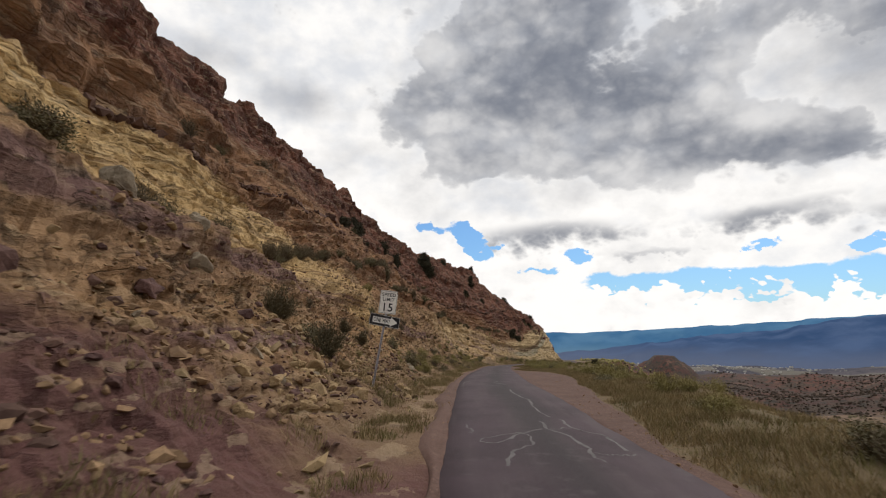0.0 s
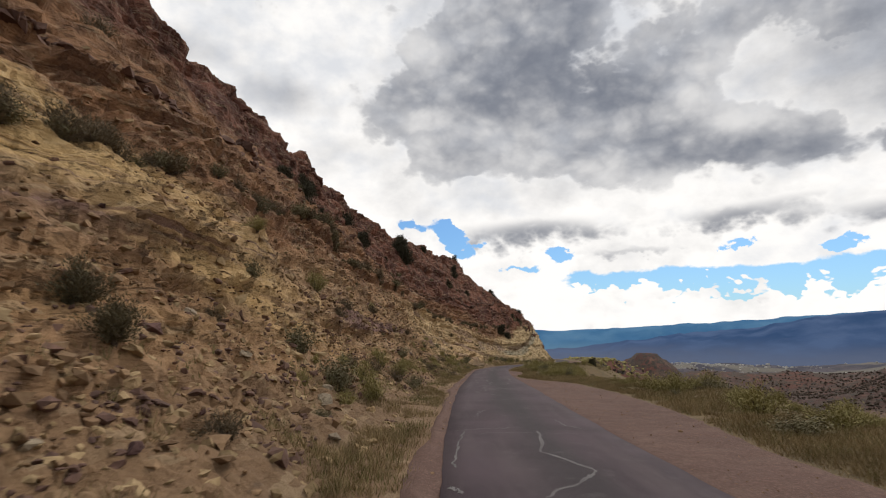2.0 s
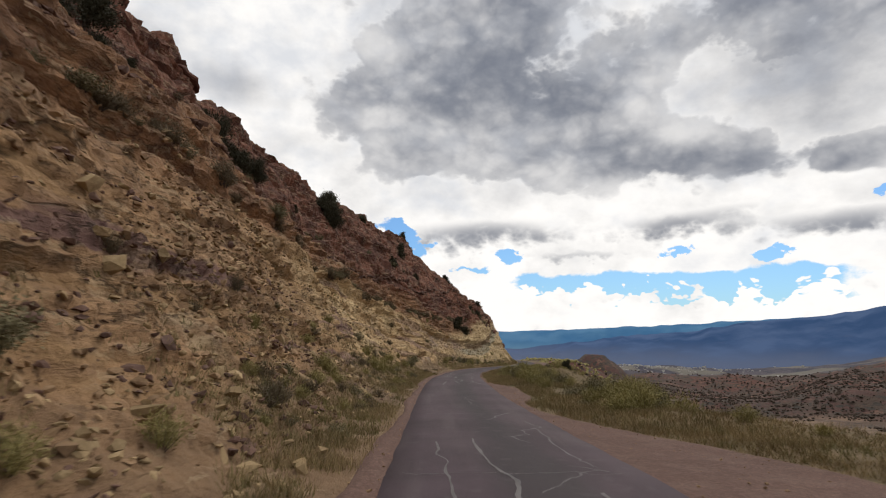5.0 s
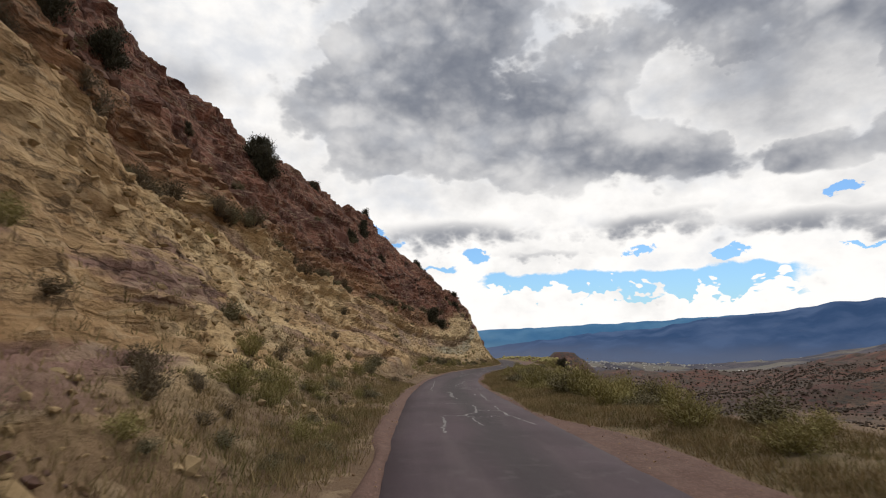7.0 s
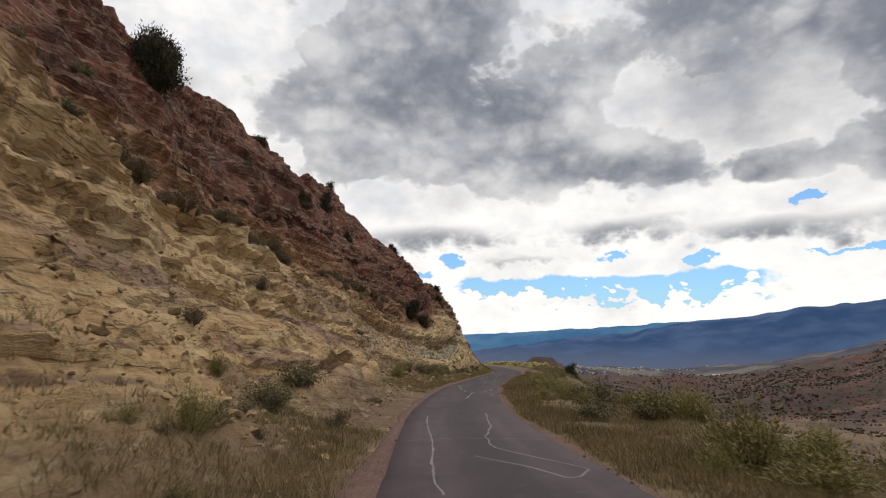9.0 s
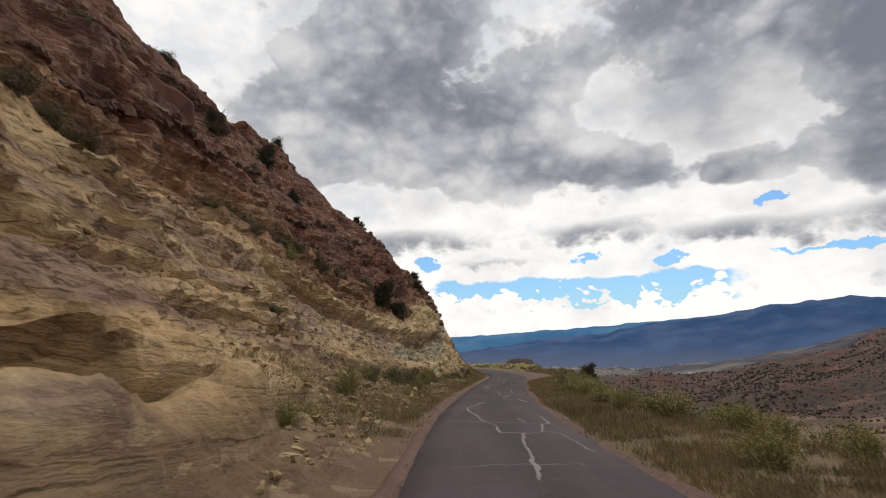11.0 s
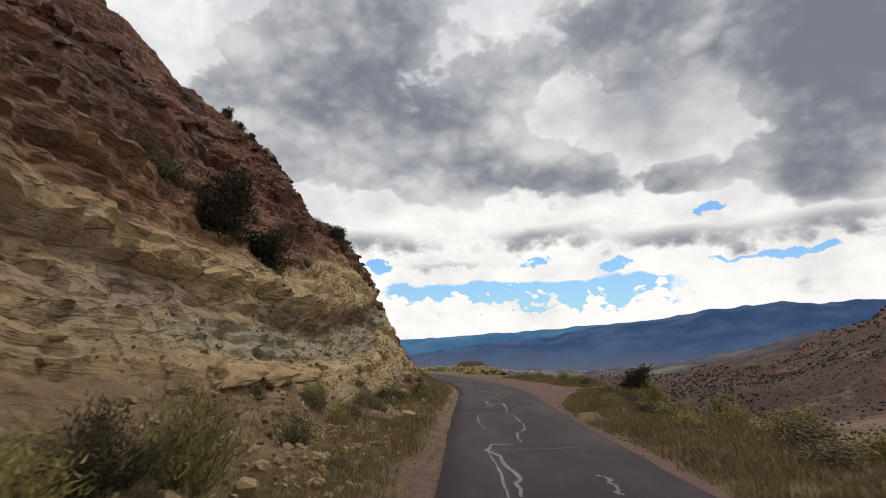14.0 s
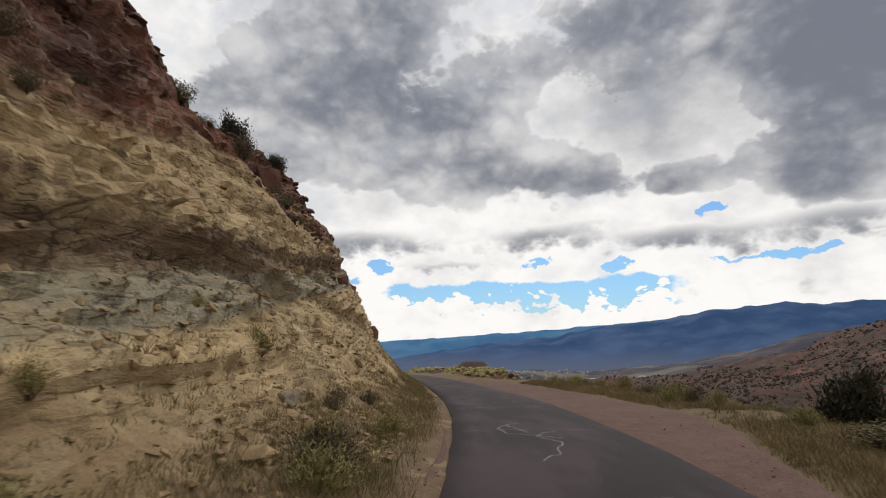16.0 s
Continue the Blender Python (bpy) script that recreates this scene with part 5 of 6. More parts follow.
for k in range(70):
    s, d = rng.uniform(8.5, 15.0), rng.uniform(1.9, 4.4)
    size = 0.07 + min(rng.gamma(1.5, 0.05), 0.22)
    x, y, z = on_slope(s, d, 0.0)
    rock(("tan", "tan", "tan", "tan", "tan", "red")[k % 6], x, y, z + size * 0.15, size)
for s, d, size, kind in [(13.9, 2.7, 0.30, "tan"), (10.5, 3.6, 0.30, "tan"), (12.3, 3.2, 0.28, "tan"), (7.5, 4.2, 0.26, "tan"), (9.0, 5.0, 0.3, "red"), (11.5, 5.6, 0.42, "grey"),
                         (11.9, 4.6, 0.28, "red"), (6.3, 5.4, 0.3, "red"), (15.5, 4.0, 0.25, "tan"), (12.5, 6.5, 0.36, "grey"), (10.0, 6.9, 0.55, "grey")]:
    x, y, z = on_slope(s, d, 0.0)
    rock(kind, x, y, z + size * 0.1, size)


def scatter(name, s, d, size, material, label, seed, at=None):
    """Many small stones in one mesh."""
    g = np.random.default_rng(seed)
    bm = bmesh.new()
    bmesh.ops.create_icosphere(bm, subdivisions=1, radius=1.0)
    base = np.array([v.co[:] for v in bm.verts])
    tri = np.array([[v.index for v in f.verts] for f in bm.faces])
    bm.free()
    i = np.abs(GRID_S[None, :] - s[:, None]).argmin(1)
    j = np.abs(GRID_D[None, :] - d[:, None]).argmin(1)
    p = SLOPE[i, j, :3] + g.uniform(-0.07, 0.07, (len(s), 3)) * np.array([1, 1, 0.2])
    if at is not None:
        p = at
    n = len(p)
    shape = base[None] * (1 + 0.30 * g.normal(size=(n, len(base), 1))) * np.stack([np.ones(n), g.uniform(0.5, 0.95, n), g.uniform(0.3, 0.7, n)], -1)[:, None, :]
    a, b = g.uniform(0, 6.283, n), g.uniform(-0.6, 0.6, n)
    ca, sa, cb, sb = np.cos(a), np.sin(a), np.cos(b), np.sin(b)
    x, y, z = shape[..., 0], shape[..., 1], shape[..., 2]
    x, z = x * cb[:, None] - z * sb[:, None], x * sb[:, None] + z * cb[:, None]
    x, y = x * ca[:, None] - y * sa[:, None], x * sa[:, None] + y * ca[:, None]
    co = p[:, None, :] + np.stack([x, y, z], -1) * size[:, None, None]
    faces = (tri[None] + (np.arange(n) * len(base))[:, None, None]).reshape(-1, 3)
    me = raw_mesh(name, co.reshape(-1, 3), faces)
    me.materials.append(material)
    return tagged(new(name, me), label, "stones", kind="stuff")


g = np.random.default_rng(61)
n = 17000
s, d = g.uniform(1, 150, n), 0.8 + g.gamma(2.0, 1.7, n)
keep = (d < np.where(s < 28, 6.0, 13)) & (fbm(s / 3, d / 2, 0, 3, 450) > -0.25) & ((s < 85) | (s > 95) | (d < 1.8))
scatter("scree", s[keep], d[keep], np.clip(0.022 + g.gamma(1.2, 0.030, keep.sum()), 0.02, 0.22), SCREE, "loose tan stones and chips over the slope", 62)
n = 15000
s, d = g.uniform(1, 60, n), 1.6 + g.gamma(2.4, 1.8, n)
keep = (d < np.where(s < 28, 6.5, 10)) & (fbm(s / 2, d / 2, 8, 3, 458) > -0.3)
scatter("rubble", s[keep], d[keep], np.clip(0.022 + g.gamma(1.2, 0.028, keep.sum()), 0.02, 0.15), SCREE_BROWN, "broken brown and tan rubble over the slope", 66)
n = 6000
s, d = g.uniform(1, 60, n), 1.0 + g.gamma(2.2, 1.2, n)
keep = (d < 10) & (fbm(s / 3, d / 2, 4, 3, 455) > -0.1)
scatter("red_scree", s[keep], d[keep], np.clip(0.02 + g.gamma(1.3, 0.026, keep.sum()), 0.02, 0.15), SCREE_RED, "loose maroon stones and chips over the slope", 63)
n = 3200
s, cap = g.uniform(10, 155, n), g.uniform(0.42, 0.9, n)
d = np.array([GRID_D[np.abs(SLOPE[np.abs(GRID_S - a).argmin(), :130, 5] - c).argmin()] for a, c in zip(s, cap)])
scatter("upper_scree", s, d, np.clip(0.06 + g.gamma(1.3, 0.075, n), 0.06, 0.45), SCREE_RED, "brown and red rubble on the upper slope", 64)

n = 6500
s, d = g.uniform(100, 150, n), 0.7 + g.gamma(2.0, 0.8, n)
keep = (d < 5) & (fbm(s / 2, d / 1.5, 8, 3, 459) > -0.15)
scatter("chips", s[keep], d[keep], np.clip(0.02 + g.gamma(1.2, 0.028, keep.sum()), 0.02, 0.16), SCREE, "pale stone chips at the foot of the cliff", 68)
# slabs at the foot of the cliff
for s, d, a, b, c in [(123.4, 2.6, 0.42, 0.32, 0.2), (123.9, 2.3, 0.25, 0.2, 0.16), (122.6, 4.15, 1.5, 0.6, 0.3), (124.2, 4.05, 0.9, 0.5, 0.24), (120.6, 4.3, 1.2, 0.6, 0.3), (126.5, 2.2, 0.3, 0.22, 0.17), (131.0, 2.2, 0.3, 0.2, 0.15)]:
    x, y, z = on_slope(s, d, 0.0)
    ob = new("rock", STONES["tan", int(s * 10) % 6])
    ob.matrix_basis = pose(x, y, z + 0.3 * c, 3, -4, 90 - math.degrees(float(np.interp(s, LINE, LINE_T)))) @ Matrix.Diagonal((a, b, c, 1))
    tagged(ob, "flat slab of tan sandstone at the foot of the cliff", "rock", "loose rocks")
# pebbles on the gravel strips
n = 3000
s = g.uniform(0, 160, n)
left = g.uniform(0, 1, n) < 0.45
d = np.where(left, g.uniform(0.02, 0.5, n), -wide_at(s) - g.uniform(0.02, 1.0, n) * shoulder(s))
scatter("pebbles", s, np.maximum(d, 0), np.clip(0.006 + g.gamma(1.2, 0.006, n), 0.006, 0.035), SCREE_BROWN, "small reddish pebbles along the road's edges", 67, np.stack([*spot(s, d), road_z(s) + 0.03], -1))

# the overhanging red block on the crest and a few crags
for s, d, a, b, c in [(79.0, 21.8, 2.4, 2.0, 1.3), (60.0, 22.6, 2.2, 2.0, 1.5), (107.5, 13.0, 2.0, 1.3, 1.3), (118.5, 12.0, 1.5, 1.2, 1.1),
                      (151.2, 8.6, 1.0, 0.9, 0.9), (152.0, 6.4, 0.8, 0.8, 0.7), (157.7, 5.3, 1.0, 0.8, 0.7), (166.0, 3.6, 1.0, 0.8, 0.8), (163.0, 5.2, 0.8, 0.7, 0.7)]:
    x, y, z = on_slope(s, d, 0.0)
    ob = new("crag", from_bm("crag", cut_stone(700 + int(s), 16, 0.04), STONE_CAP))
    ob.matrix_basis = pose(x, y, z - 0.55, rng.uniform(-12, 12), rng.uniform(-12, 12), rng.uniform(0, 90)) @ Matrix.Diagonal((a, b, c / 0.55, 1))
    tagged(ob, "dark red jutting crag of sandstone on the hillside", "rock", "crags on the hillside")

# --- sealed cracks in the asphalt ---
def seal(points, width, seed):
    g = np.random.default_rng(seed)
    p = np.array(points, float)
    k = np.linspace(0, 1, len(p))
    t = np.linspace(0, 1, max(16, int(13 * len(p))))
    s, d = np.interp(t, k, p[:, 0]), np.interp(t, k, p[:, 1])
    if len(p) > 3:
        soft = np.hanning(5) / np.hanning(5).sum()
        s, d = (np.convolve(np.pad(v, 2, mode="edge"), soft, "valid") for v in (s, d))
    s = s + 0.10 * fbm(t * 9, seed * 3.1, 0, 3, seed)
    d = d + 0.05 * fbm(t * 9, seed * 1.7, 4, 3, seed + 1)
    ds, dd = np.gradient(s), np.gradient(d)
    ln = np.hypot(ds, dd) + 1e-6
    w = 0.55 * min(width, 0.1) * (1 + 0.5 * fbm(t * 14, seed, 0, 2, seed + 2))
    rows = []
    for side in (-0.5, 0.5):
        a, b = s - dd / ln * w * side, np.clip(d + ds / ln * w * side, -wide_at(s) + 0.05, -0.05)
        x, y = spot(a, b)
        rows.append(np.stack([x, y, road_top(a, b) + 0.004], -1))
    grid = np.stack(rows, 1)
    ob = sheet("crack_seal", grid[..., 0], grid[..., 1], grid[..., 2], SEAL if s.mean() > 60 else SEAL_WORN)
    ob.parent = road
    return ob


CROSS = [25.6, 33.5, 46.0, 53.0, 82.2, 88.5, 94.1, 107.6, 113.3, 118.7, 125.0, 126.9, 130.1, 135.5, 141.0, 147.0]
g = np.random.default_rng(81)
for k, s in enumerate(CROSS):
    a, b = (-0.15, -2.95) if k % 3 else (-0.3 - g.uniform(0, 0.8), -2.4)
    seal([(s, a), (s + 0.06 * g.normal(), (a + b) / 2), (s + 0.08 * g.normal(), b)], 0.035, 900 + k)
seal([(104.97, -1.14), (103.5, -0.75), (102.54, -0.74), (100.62, -1.02), (99.55, -1.09), (98.58, -1.34), (97.7, -1.4), (97.12, -1.47), (97.13, -1.83), (97.22, -1.91), (97.43, -2.27), (98.71, -2.41), (98.91, -2.65), (100.1, -2.67), (100.68, -2.53)], 0.08, 1180)
seal([(97.22, -1.91), (96.54, -1.79), (95.6, -1.72), (94.6, -1.71), (93.8, -1.64), (93.1, -1.58)], 0.12, 1181)
seal([(97.53, -2.29), (97.34, -2.55), (96.85, -2.61), (96.2, -2.62), (95.2, -2.7)], 0.06, 1182)
seal([(99.78, -2.04), (99.0, -2.09)], 0.09, 1183)
seal([(106.6, -2.41), (105.47, -2.67)], 0.1, 1184)
seal([(102.7, -0.12), (102.46, -2.67)], 0.04, 1185)
seal([(99.43, -0.31), (98.71, -2.37)], 0.05, 1186)
seal([(19.13, -1.78), (16.48, -1.82), (14.65, -2.02), (13.02, -1.89), (11.8, -1.91), (10.99, -1.96)], 0.085, 1200)
seal([(10.79, -2.09), (10.08, -2.12), (9.57, -2.17), (9.27, -2.29), (9.17, -2.5), (8.66, -2.45), (7.94, -2.46), (7.74, -2.48)], 0.085, 1201)
seal([(10.47, -1.67), (9.55, -1.69), (9.05, -1.88), (8.13, -1.95), (7.42, -1.94), (6.8, -1.96)], 0.085, 1202)
seal([(9.55, -1.69), (9.67, -2.09)], 0.055, 1203)
seal([(9.13, -1.17), (8.8, -0.74), (8.59, -0.51), (8.29, -0.49), (8.3, -0.75), (8.51, -0.98), (9.02, -1.16), (9.45, -1.63)], 0.085, 1204)
seal([(9.13, -1.17), (8.82, -1.27), (8.42, -1.3), (8.01, -1.21), (7.59, -0.93), (7.18, -0.85), (6.67, -0.74)], 0.085, 1205)
seal([(10.21, -0.34), (9.6, -0.37), (9.2, -0.4)], 0.055, 1206)
seal([(7.42, -1.94), (7.43, -2.57)], 0.055, 1207)
seal([(25.94, -1.72), (24.91, -1.66), (23.47, -1.51), (23.16, -1.6), (22.55, -1.88), (22.25, -1.91), (21.94, -1.76), (21.63, -1.59), (21.32, -1.36), (21.11, -1.06)], 0.085, 1208)
seal([(25.89, -0.31), (24.26, -0.24), (22.53, -0.19)], 0.055, 1209)
seal([(26.09, -0.17), (26.33, -1.28)], 0.055, 1210)
seal([(27.81, -2.38), (26.78, -2.41), (26.38, -2.78)], 0.055, 1211)
seal([(21.61, -0.13), (21.21, -0.25)], 0.055, 1212)
seal([(28.25, -0.6), (29.89, -0.84)], 0.055, 1213)
seal([(48.96, -1.24), (46.63, -1.38), (45.52, -1.55), (44.4, -1.37), (43.29, -1.47)], 0.085, 1214)
seal([(50.52, -2.7), (47.58, -2.61), (46.37, -2.78)], 0.055, 1215)
seal([(48.53, -0.62), (45.81, -0.78), (43.78, -0.79)], 0.055, 1216)
seal([(40.74, -1.78), (40.13, -1.89), (39.93, -2.04), (39.42, -2.08)], 0.055, 1217)
seal([(39.31, -1.16), (38.7, -1.19), (37.78, -1.15)], 0.055, 1218)
seal([(39.51, -0.96), (39.73, -3.08)], 0.055, 1219)
seal([(41.85, -0.87), (41.14, -0.8)], 0.055, 1220)
seal([(76.86, -1.41), (74.22, -1.44), (72.7, -1.54)], 0.055, 1221)
seal([(75.52, -2.5), (73.69, -2.47), (72.25, -2.44), (71.95, -2.52)], 0.055, 1222)
seal([(71.31, -0.64), (70.75, -1.81)], 0.055, 1223)
seal([(70.55, -1.79), (69.94, -1.87), (68.42, -1.69), (67.93, -1.46), (67.86, -0.94)], 0.085, 1224)
seal([(67.76, -0.89), (67.15, -0.93), (66.44, -0.94), (66.04, -0.86), (65.34, -0.87)], 0.085, 1225)
seal([(67.93, -1.46), (67.52, -1.63), (66.71, -1.6), (66.2, -1.67)], 0.055, 1226)
seal([(67.61, -1.77), (67.8, -2.01), (67.88, -2.4)], 0.055, 1227)
seal([(70.32, -2.41), (69.3, -2.41), (68.19, -2.39), (67.67, -2.55), (66.96, -2.58), (66.55, -2.73)], 0.085, 1228)
seal([(69.03, -1.78), (69.0, -2.35)], 0.055, 1229)
seal([(76.7, -0.59), (76.6, -1.3), (75.8, -1.53), (75.2, -1.43), (74.5, -1.44), (73.5, -1.42)], 0.12, 1011)
seal([(87.1, -0.55), (82.5, -0.69), (79.6, -0.62), (77.7, -0.69)], 0.06, 1012)
seal([(87.7, -2.27), (84.3, -2.14), (82.5, -1.72), (81.1, -1.76), (79.1, -2.83), (78.5, -2.33), (80.3, -1.37)], 0.06, 1013)
seal([(75.5, -2.29), (74.7, -2.26), (74.5, -2.51), (74.0, -2.5), (73.5, -2.5)], 0.08, 1014)
seal([(143.0, -0.2), (142.6, -1.3), (143.1, -2.6)], 0.06, 1190)
seal([(136.5, -1.2), (135.6, -1.35), (135.0, -1.5)], 0.06, 1191)
seal([(114.8, -1.81), (115.3, -2.21), (111.7, -2.3), (110.9, -2.06), (111.0, -1.22)], 0.05, 1020)
seal([(112.4, -1.58), (110.6, -1.65), (109.2, -1.64), (109.3, -2.05), (107.8, -1.88), (107.0, -1.94), (107.0, -2.41), (106.1, -2.55)], 0.08, 1021)
seal([(105.5, -1.18), (104.9, -1.03), (104.6, -0.88)], 0.1, 1022)
seal([(118.4, -0.71), (114.9, -0.86), (113.2, -0.98)], 0.05, 1023)
seal([(119.3, -1.19), (119.3, -0.81), (118.7, -0.72), (117.9, -0.88), (116.5, -0.98), (115.6, -0.97)], 0.09, 1024)
seal([(128.6, -1.71), (125.4, -1.67), (124.7, -0.81), (123.5, -0.67), (121.5, -0.8)], 0.06, 1025)
seal([(124.9, -1.63), (123.1, -1.77), (121.4, -1.71), (120.5, -1.39), (119.4, -1.35)], 0.07, 1026)
seal([(116.6, -2.05), (116.2, -2.04), (115.6, -2.02)], 0.08, 1027)
seal([(129.9, -1.1), (128.5, -1.12), (128.4, -1.37), (128.0, -1.38), (127.3, -1.08), (126.7, -1.18)], 0.1, 1028)
seal([(128.4, -1.37), (128.4, -1.72), (127.8, -1.71), (126.6, -1.65)], 0.12, 1029)
for k in range(10):
    pts = [(36 + k * 3.0 + (72 if k > 7 else 0) + g.uniform(-1, 1), -1.5 + g.uniform(-0.7, 0.7))]
    for j in range(int(g.integers(3, 6))):
        pts.append((pts[-1][0] + g.uniform(0.2, 1.2), float(np.clip(pts[-1][1] + g.uniform(-0.6, 0.6), -2.9, -0.3))))
    seal(pts, g.uniform(0.04, 0.07), 1100 + k)

# --- road signs on their post ---
def plate(name, w, h, mat, parent, m, thick=0.003, r=0.03):
    bm = bmesh.new()
    ring = []
    for cx, cy, a0 in ((w / 2 - r, h / 2 - r, 0), (-w / 2 + r, h / 2 - r, 90), (-w / 2 + r, -h / 2 + r, 180), (w / 2 - r, -h / 2 + r, 270)):
        for k in range(5):
            a = radians(a0 + k * 22.5)
            ring.append(bm.verts.new((cx + r * math.cos(a), 0, cy + r * math.sin(a))))
    face = bm.faces.new(ring)
    top = bmesh.ops.extrude_face_region(bm, geom=[face])
    bmesh.ops.translate(bm, vec=(0, thick, 0), verts=[v for v in top["geom"] if isinstance(v, bmesh.types.BMVert)])
    bmesh.ops.recalc_face_normals(bm, faces=bm.faces)
    ob = part(name, from_bm(name, bm, mat), parent)
    ob.matrix_basis = m
    return ob


def letters(name, body, size, mat, parent, x, z, width=None, bold=0.0):
    cu = bpy.data.curves.new(name, "FONT")
    cu.body, cu.size, cu.align_x, cu.align_y, cu.extrude, cu.offset = body, size, "CENTER", "CENTER", 0.0008, bold
    cu.space_character = 1.12
    tmp = new("lettering", cu)
    bpy.context.view_layer.update()
    me = bpy.data.meshes.new_from_object(tmp.evaluated_get(bpy.context.evaluated_depsgraph_get()))
    span = max(v.co.x for v in me.vertices) - min(v.co.x for v in me.vertices)
    bpy.data.objects.remove(tmp)
    me.materials.clear()
    me.materials.append(mat)
    ob = part(name, me, parent)
    f = width / span if width else 1.0
    ob.matrix_basis = pose(x, -0.0045, z, 90, 0, 0) @ Matrix.Diagonal((f, 1, 1, 1))
    return ob


def bars(bm, boxes, y0, y1):
    for x0, x1, z0, z1 in boxes:
        v = [bm.verts.new(p) for p in ((x0, y0, z0), (x1, y0, z0), (x1, y0, z1), (x0, y0, z1), (x0, y1, z0), (x1, y1, z0), (x1, y1, z1), (x0, y1, z1))]
        for f in ((0, 1, 2, 3), (7, 6, 5, 4), (0, 4, 5, 1), (1, 5, 6, 2), (2, 6, 7, 3), (3, 7, 4, 0)):
            bm.faces.new([v[i] for i in f])
    return bm


sx, sy, sz = 2.23, 14.32, -0.10
foot = on_slope(15.0, 2.2, 0.0)[2] - 0.15
sign = thing("road_sign", "weathered speed limit and one way signs on a leaning steel post", "road sign", m=pose(sx, sy, sz, 0, 9.6, 0))
bm = bmesh.new()
fold = [(-0.029, -0.014), (-0.019, -0.014), (-0.014, 0.014), (0.014, 0.014), (0.019, -0.014), (0.029, -0.014),
        (0.029, -0.010), (0.021, -0.010), (0.017, 0.018), (-0.017, 0.018), (-0.021, -0.010), (-0.029, -0.010)]
low, high = ([bm.verts.new((x, y, z)) for x, y in fold] for z in (foot, 2.48))
for k in range(12):
    bm.faces.new((low[k], low[(k + 1) % 12], high[(k + 1) % 12], high[k]))
bm.faces.new(high)
post = part("post", from_bm("post", bm, STEEL), sign, "galvanised steel channel post")
for k in range(56):
    z = foot + 0.2 + k * 0.0508
    if z > 2.45:
        break
    bm = bmesh.new()
    bmesh.ops.create_circle(bm, cap_ends=True, segments=8, radius=0.006, matrix=pose(0, 0.0125, z, 90, 0, 0))
    part("hole", from_bm("hole", bm, SHEET_BLACK), post)
limit = plate("speed_limit_plate", 0.457, 0.61, SHEET_WHITE, sign, pose(0, -0.016, 2.19, 0, -3.5, 4))
bm = bars(bmesh.new(), [(-0.212, 0.212, 0.283, 0.290), (-0.212, 0.212, -0.290, -0.283), (-0.219, -0.212, -0.29, 0.29), (0.212, 0.219, -0.29, 0.29)], -0.0012, 0.0)
part("border", from_bm("border", bm, SHEET_BLACK), limit)
letters("lettering", "SPEED", 0.125, SHEET_BLACK, limit, 0, 0.195, 0.37, 0.002)
letters("lettering", "LIMIT", 0.125, SHEET_BLACK, limit, 0, 0.065, 0.31, 0.002)
letters("number", "15", 0.30, SHEET_BLACK, limit, -0.01, -0.145, 0.235, 0.004)
one = plate("one_way_plate", 0.914, 0.305, SHEET_BLACK, sign, pose(0, -0.02, 1.69, 0, 0.5, 35))
bm = bars(bmesh.new(), [(-0.44, 0.44, 0.136, 0.143), (-0.44, 0.44, -0.143, -0.136), (-0.447, -0.44, -0.143, 0.143), (0.44, 0.447, -0.143, 0.143)], -0.0012, 0.0)
part("border", from_bm("border", bm, SHEET_WHITE), one)
bm = bmesh.new()
arrow = [(-0.36, -0.075), (0.17, -0.075), (0.17, -0.125), (0.39, 0.0), (0.17, 0.125), (0.17, 0.075), (-0.36, 0.075)]
front = [bm.verts.new((a, -0.0025, b)) for a, b in arrow]
rear = [bm.verts.new((a, 0.0, b)) for a, b in arrow]
bm.faces.new(front)
for k in range(len(arrow)):
    bm.faces.new((front[k], rear[k], rear[(k + 1) % 7], front[(k + 1) % 7]))
part("arrow", from_bm("arrow", bm, SHEET_WHITE), one, "weathered white arrow")
letters("lettering", "ONE WAY", 0.15, SHEET_BLACK, one, -0.09, 0.0, 0.50, 0.003)
for z in (2.42, 1.96, 1.76, 1.62):
    bm = bmesh.new()
    bmesh.ops.create_cone(bm, cap_ends=True, segments=6, radius1=0.009, radius2=0.009, depth=0.012, matrix=pose(0, -0.024, z, 90, 0, 0))
    part("bolt", from_bm("bolt", bm, STEEL), sign)


# --- far scrub, town and buildings ---
def clumps(name, x, y, z, size, material, label, seed, copies=2):
    g = np.random.default_rng(seed)
    bm = bmesh.new()
    bmesh.ops.create_icosphere(bm, subdivisions=1, radius=1.0)
    base = np.array([v.co[:] for v in bm.verts])
    tri = np.array([[v.index for v in f.verts] for f in bm.faces])
    bm.free()
    x, y, z, size = (np.repeat(v, copies) for v in (x, y, z, size))
    n = len(x)
    shift = g.normal(size=(n, 3)) * np.array([0.5, 0.5, 0.12]) * size[:, None]
    shape = base[None] * (1 + 0.32 * g.normal(size=(n, len(base), 1))) * np.array([0.75, 0.75, 0.62])
    co = (np.stack([x, y, z], -1) + shift)[:, None, :] + shape * (size * g.uniform(0.5, 1.1, n))[:, None, None]
    co[..., 2] += (size * 0.32)[:, None]
    faces = (tri[None] + (np.arange(n) * len(base))[:, None, None]).reshape(-1, 3)
    me = raw_mesh(name, co.reshape(-1, 3), faces)
    me.materials.append(material)
    return tagged(new(name, me), label, "scrub", kind="stuff")


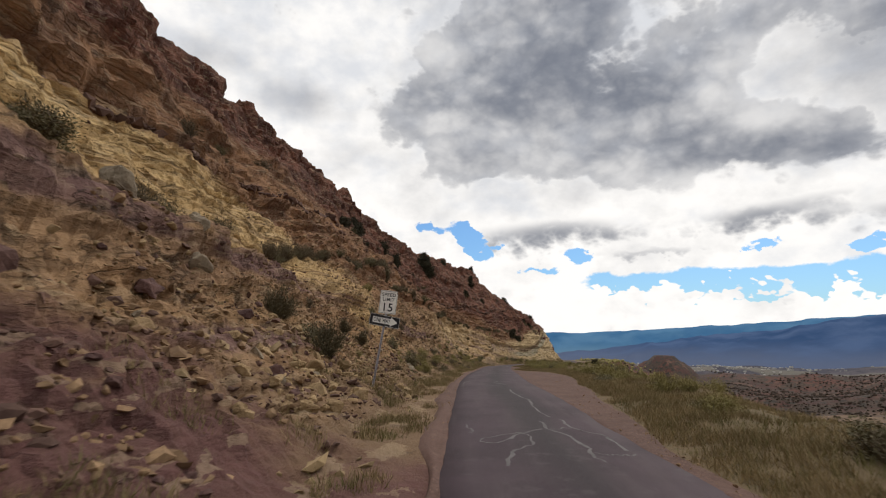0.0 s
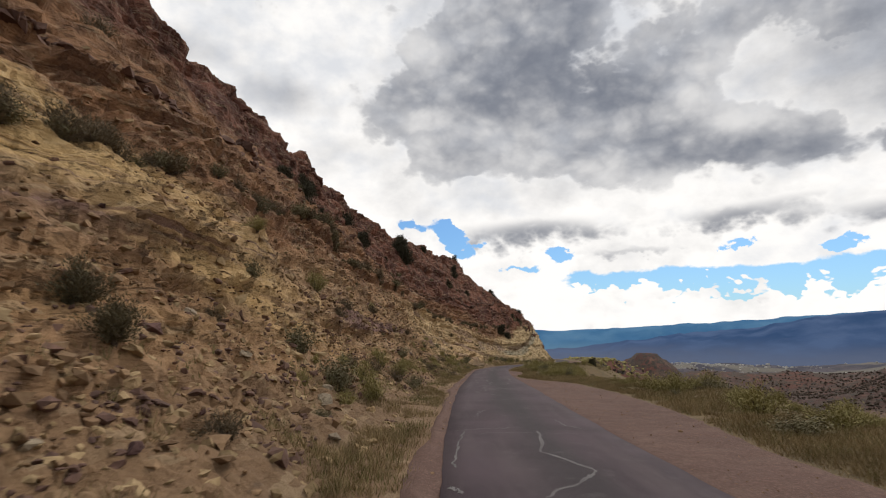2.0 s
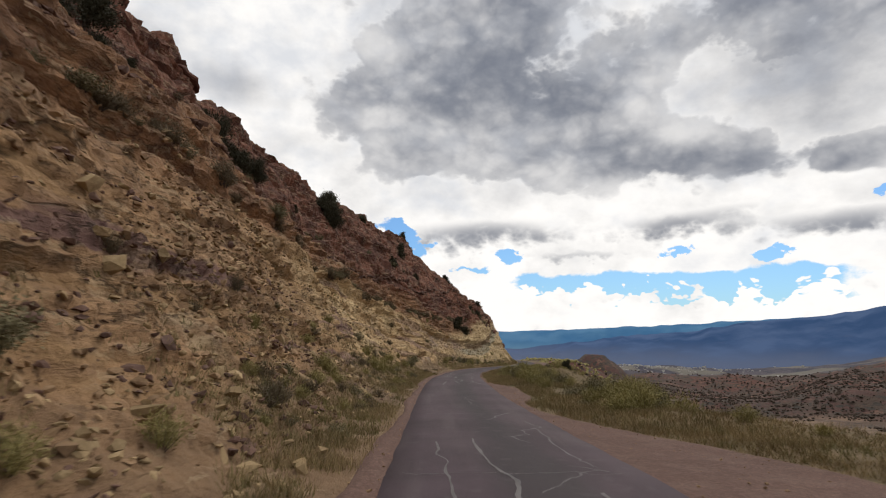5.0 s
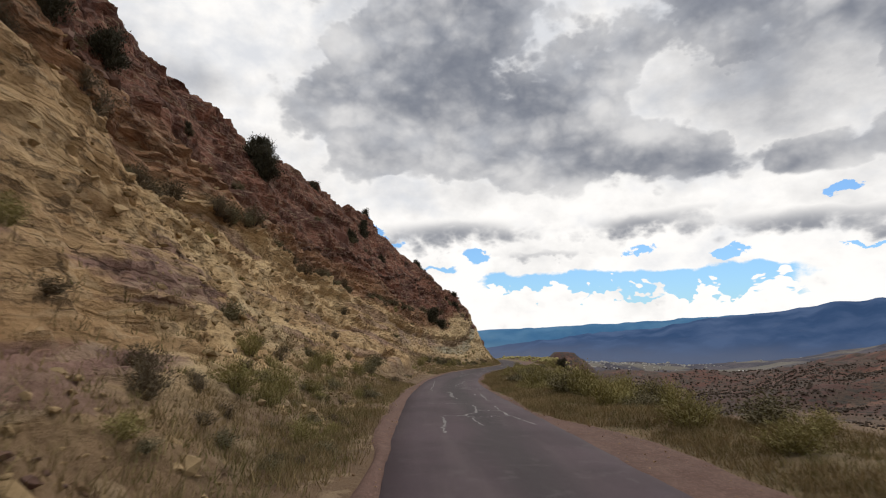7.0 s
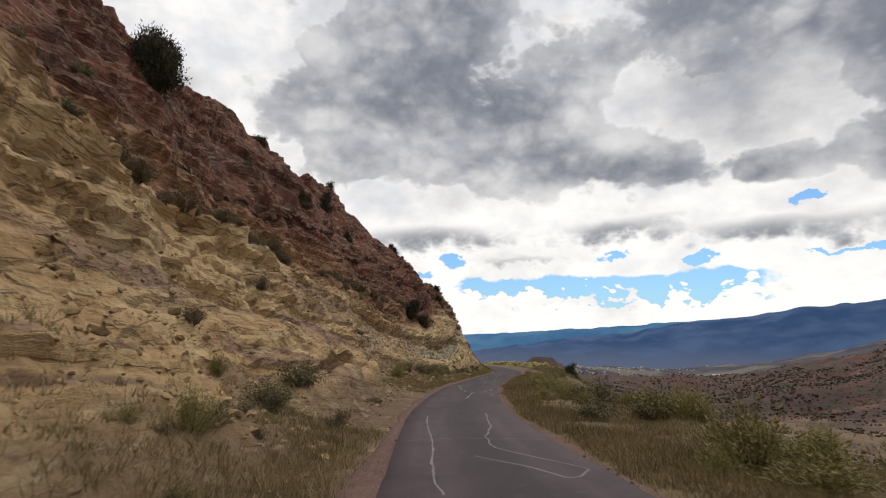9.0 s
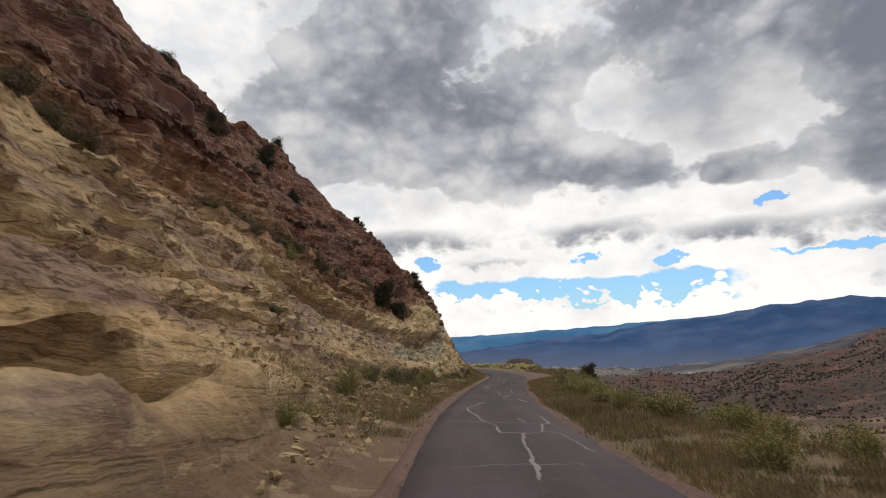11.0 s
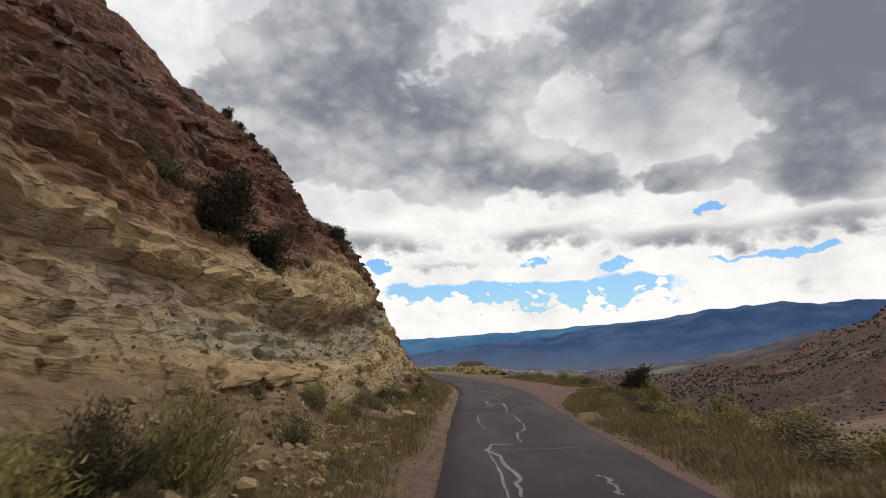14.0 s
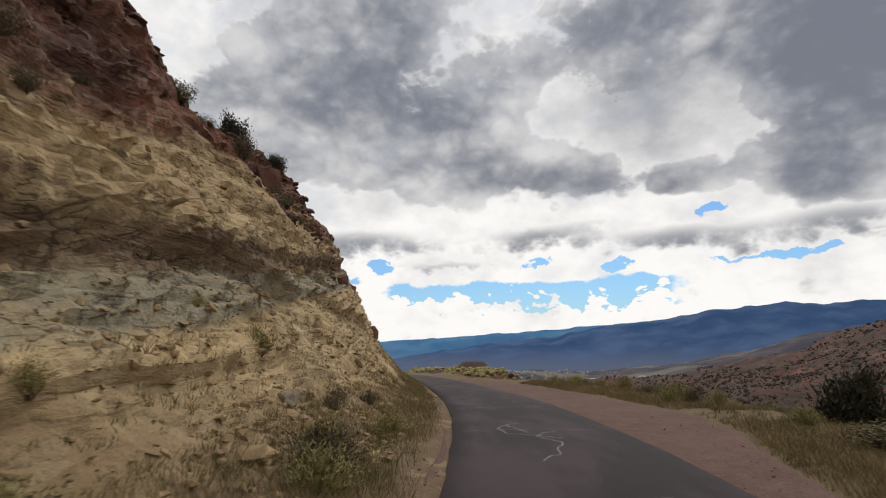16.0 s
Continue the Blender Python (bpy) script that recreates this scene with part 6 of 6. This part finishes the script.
g = np.random.default_rng(91)
n = 27000
r, a = 240 * (1250 / 240) ** g.uniform(0, 1, n), np.radians(g.uniform(5, 80, n))
x, y = 20 + r * np.sin(a), 80 + r * np.cos(a)
keep = (fbm(x / 55, y / 55, 0, 4, 470) > np.where(r < 360, 0.25, -0.2)) & (np.hypot(x - 70, y - 230) > 75) & (np.hypot(x - 317, y - 785) > 75)
x, y, r = x[keep], y[keep], r[keep]
clumps("valley_scrub", x, y, valley(x, y), g.uniform(0.4, 1.2, len(x)) * (1 + r / 900), LEAF_FAR, "dark juniper scrub scattered over the valley and hills", 92, 1)
n = 15000
r, a = np.sqrt(g.uniform(110**2, 620**2, n)), np.radians(g.uniform(22, 86, n))
x, y = 20 + r * np.sin(a), 80 + r * np.cos(a)
keep = fbm(x / 40, y / 40, 3, 4, 472) > np.where(r < 360, 0.15, -0.40)
x, y, r = x[keep], y[keep], r[keep]
clumps("slope_scrub", x, y, valley(x, y), np.where(r < 360, g.uniform(0.4, 1.3, len(x)), g.uniform(0.35, 0.95, len(x))), LEAF_FAR, "dark scrub over the flats and the hill across the gully", 95, 1)
n = 6500
s, r = g.uniform(0, 190, n), 20 + 80 * g.uniform(0, 1, n) ** 1.2
x, y = spot(s, -wide_at(s) - r)
keep = fbm(x / 12, y / 12, 0, 3, 480) > -0.05
x, y, z = x[keep], y[keep], (road_z(s) + bank(s, r))[keep]
clumps("hillside_scrub", x, y, z, g.uniform(0.22, 0.8, len(x)), LEAF_SCRUB, "low scrub on the slope below the road", 93)


def house(name, x, y, z, w, l, h, turn, mats):
    bm = bmesh.new()
    bars(bm, [(-w / 2, w / 2, -3, h)], -l / 2, l / 2)
    wall = from_bm("wall", bm, mats[0])
    bm = bmesh.new()
    e = 0.4
    pts = [(-w / 2 - e, -l / 2 - e, h), (w / 2 + e, -l / 2 - e, h), (0, -l / 2 - e, h + w * 0.14), (-w / 2 - e, l / 2 + e, h), (w / 2 + e, l / 2 + e, h), (0, l / 2 + e, h + w * 0.14)]
    v = [bm.verts.new(p) for p in pts]
    for f in ((0, 1, 2), (5, 4, 3), (0, 2, 5, 3), (2, 1, 4, 5), (1, 0, 3, 4)):
        bm.faces.new([v[i] for i in f])
    ob = thing(name, "long white metal building far off in the valley", "building", "white buildings in the valley", pose(x, y, z, 0, 0, turn))
    part("wall", wall, ob), part("roof", from_bm("roof", bm, mats[1]), ob)
    return ob


for bearing, r, w, l in ((35.4, 1180, 11, 26), (36.9, 1190, 11, 28), (39.6, 1230, 6, 14)):
    x, y = 20 + r * math.sin(radians(bearing)), 80 + r * math.cos(radians(bearing))
    house("shed", x, y, float(valley(np.array(x), np.array(y))) + 1.0, w, l, 4, -bearing + 90, (WALLS, WALLS))
n = 620
kx, ky = 68 + g.normal(size=n) * 17, 226 + g.normal(size=n) * 17
clumps("knoll_scrub", kx, ky, valley(kx, ky), g.uniform(0.4, 0.9, n), LEAF_BRUSH, "yellow-green brush on the knoll past the bend", 94)
n = 420
r, a = g.uniform(1750, 2480, n), np.radians(g.normal(27, 6.5, n))
x, y = 20 + r * np.sin(a), 80 + r * np.cos(a)
z = valley(x, y)
co, quads = [], []
for k in range(n):
    w, l, h = g.uniform(3, 7), g.uniform(3, 7), g.uniform(2.2, 4.2)
    o = len(co)
    co += [(x[k] + p * w, y[k] + q * l, z[k] + t) for t in (-4, h) for p, q in ((-0.5, -0.5), (0.5, -0.5), (0.5, 0.5), (-0.5, 0.5))]
    quads += [(o + i, o + (i + 1) % 4, o + 4 + (i + 1) % 4, o + 4 + i) for i in range(4)] + [(o + 4, o + 5, o + 6, o + 7)]
me = raw_mesh("town", np.array(co), np.array(quads))
me.materials.append(WALLS)
tagged(new("town", me), "small town houses scattered across the far valley", "town", kind="stuff")
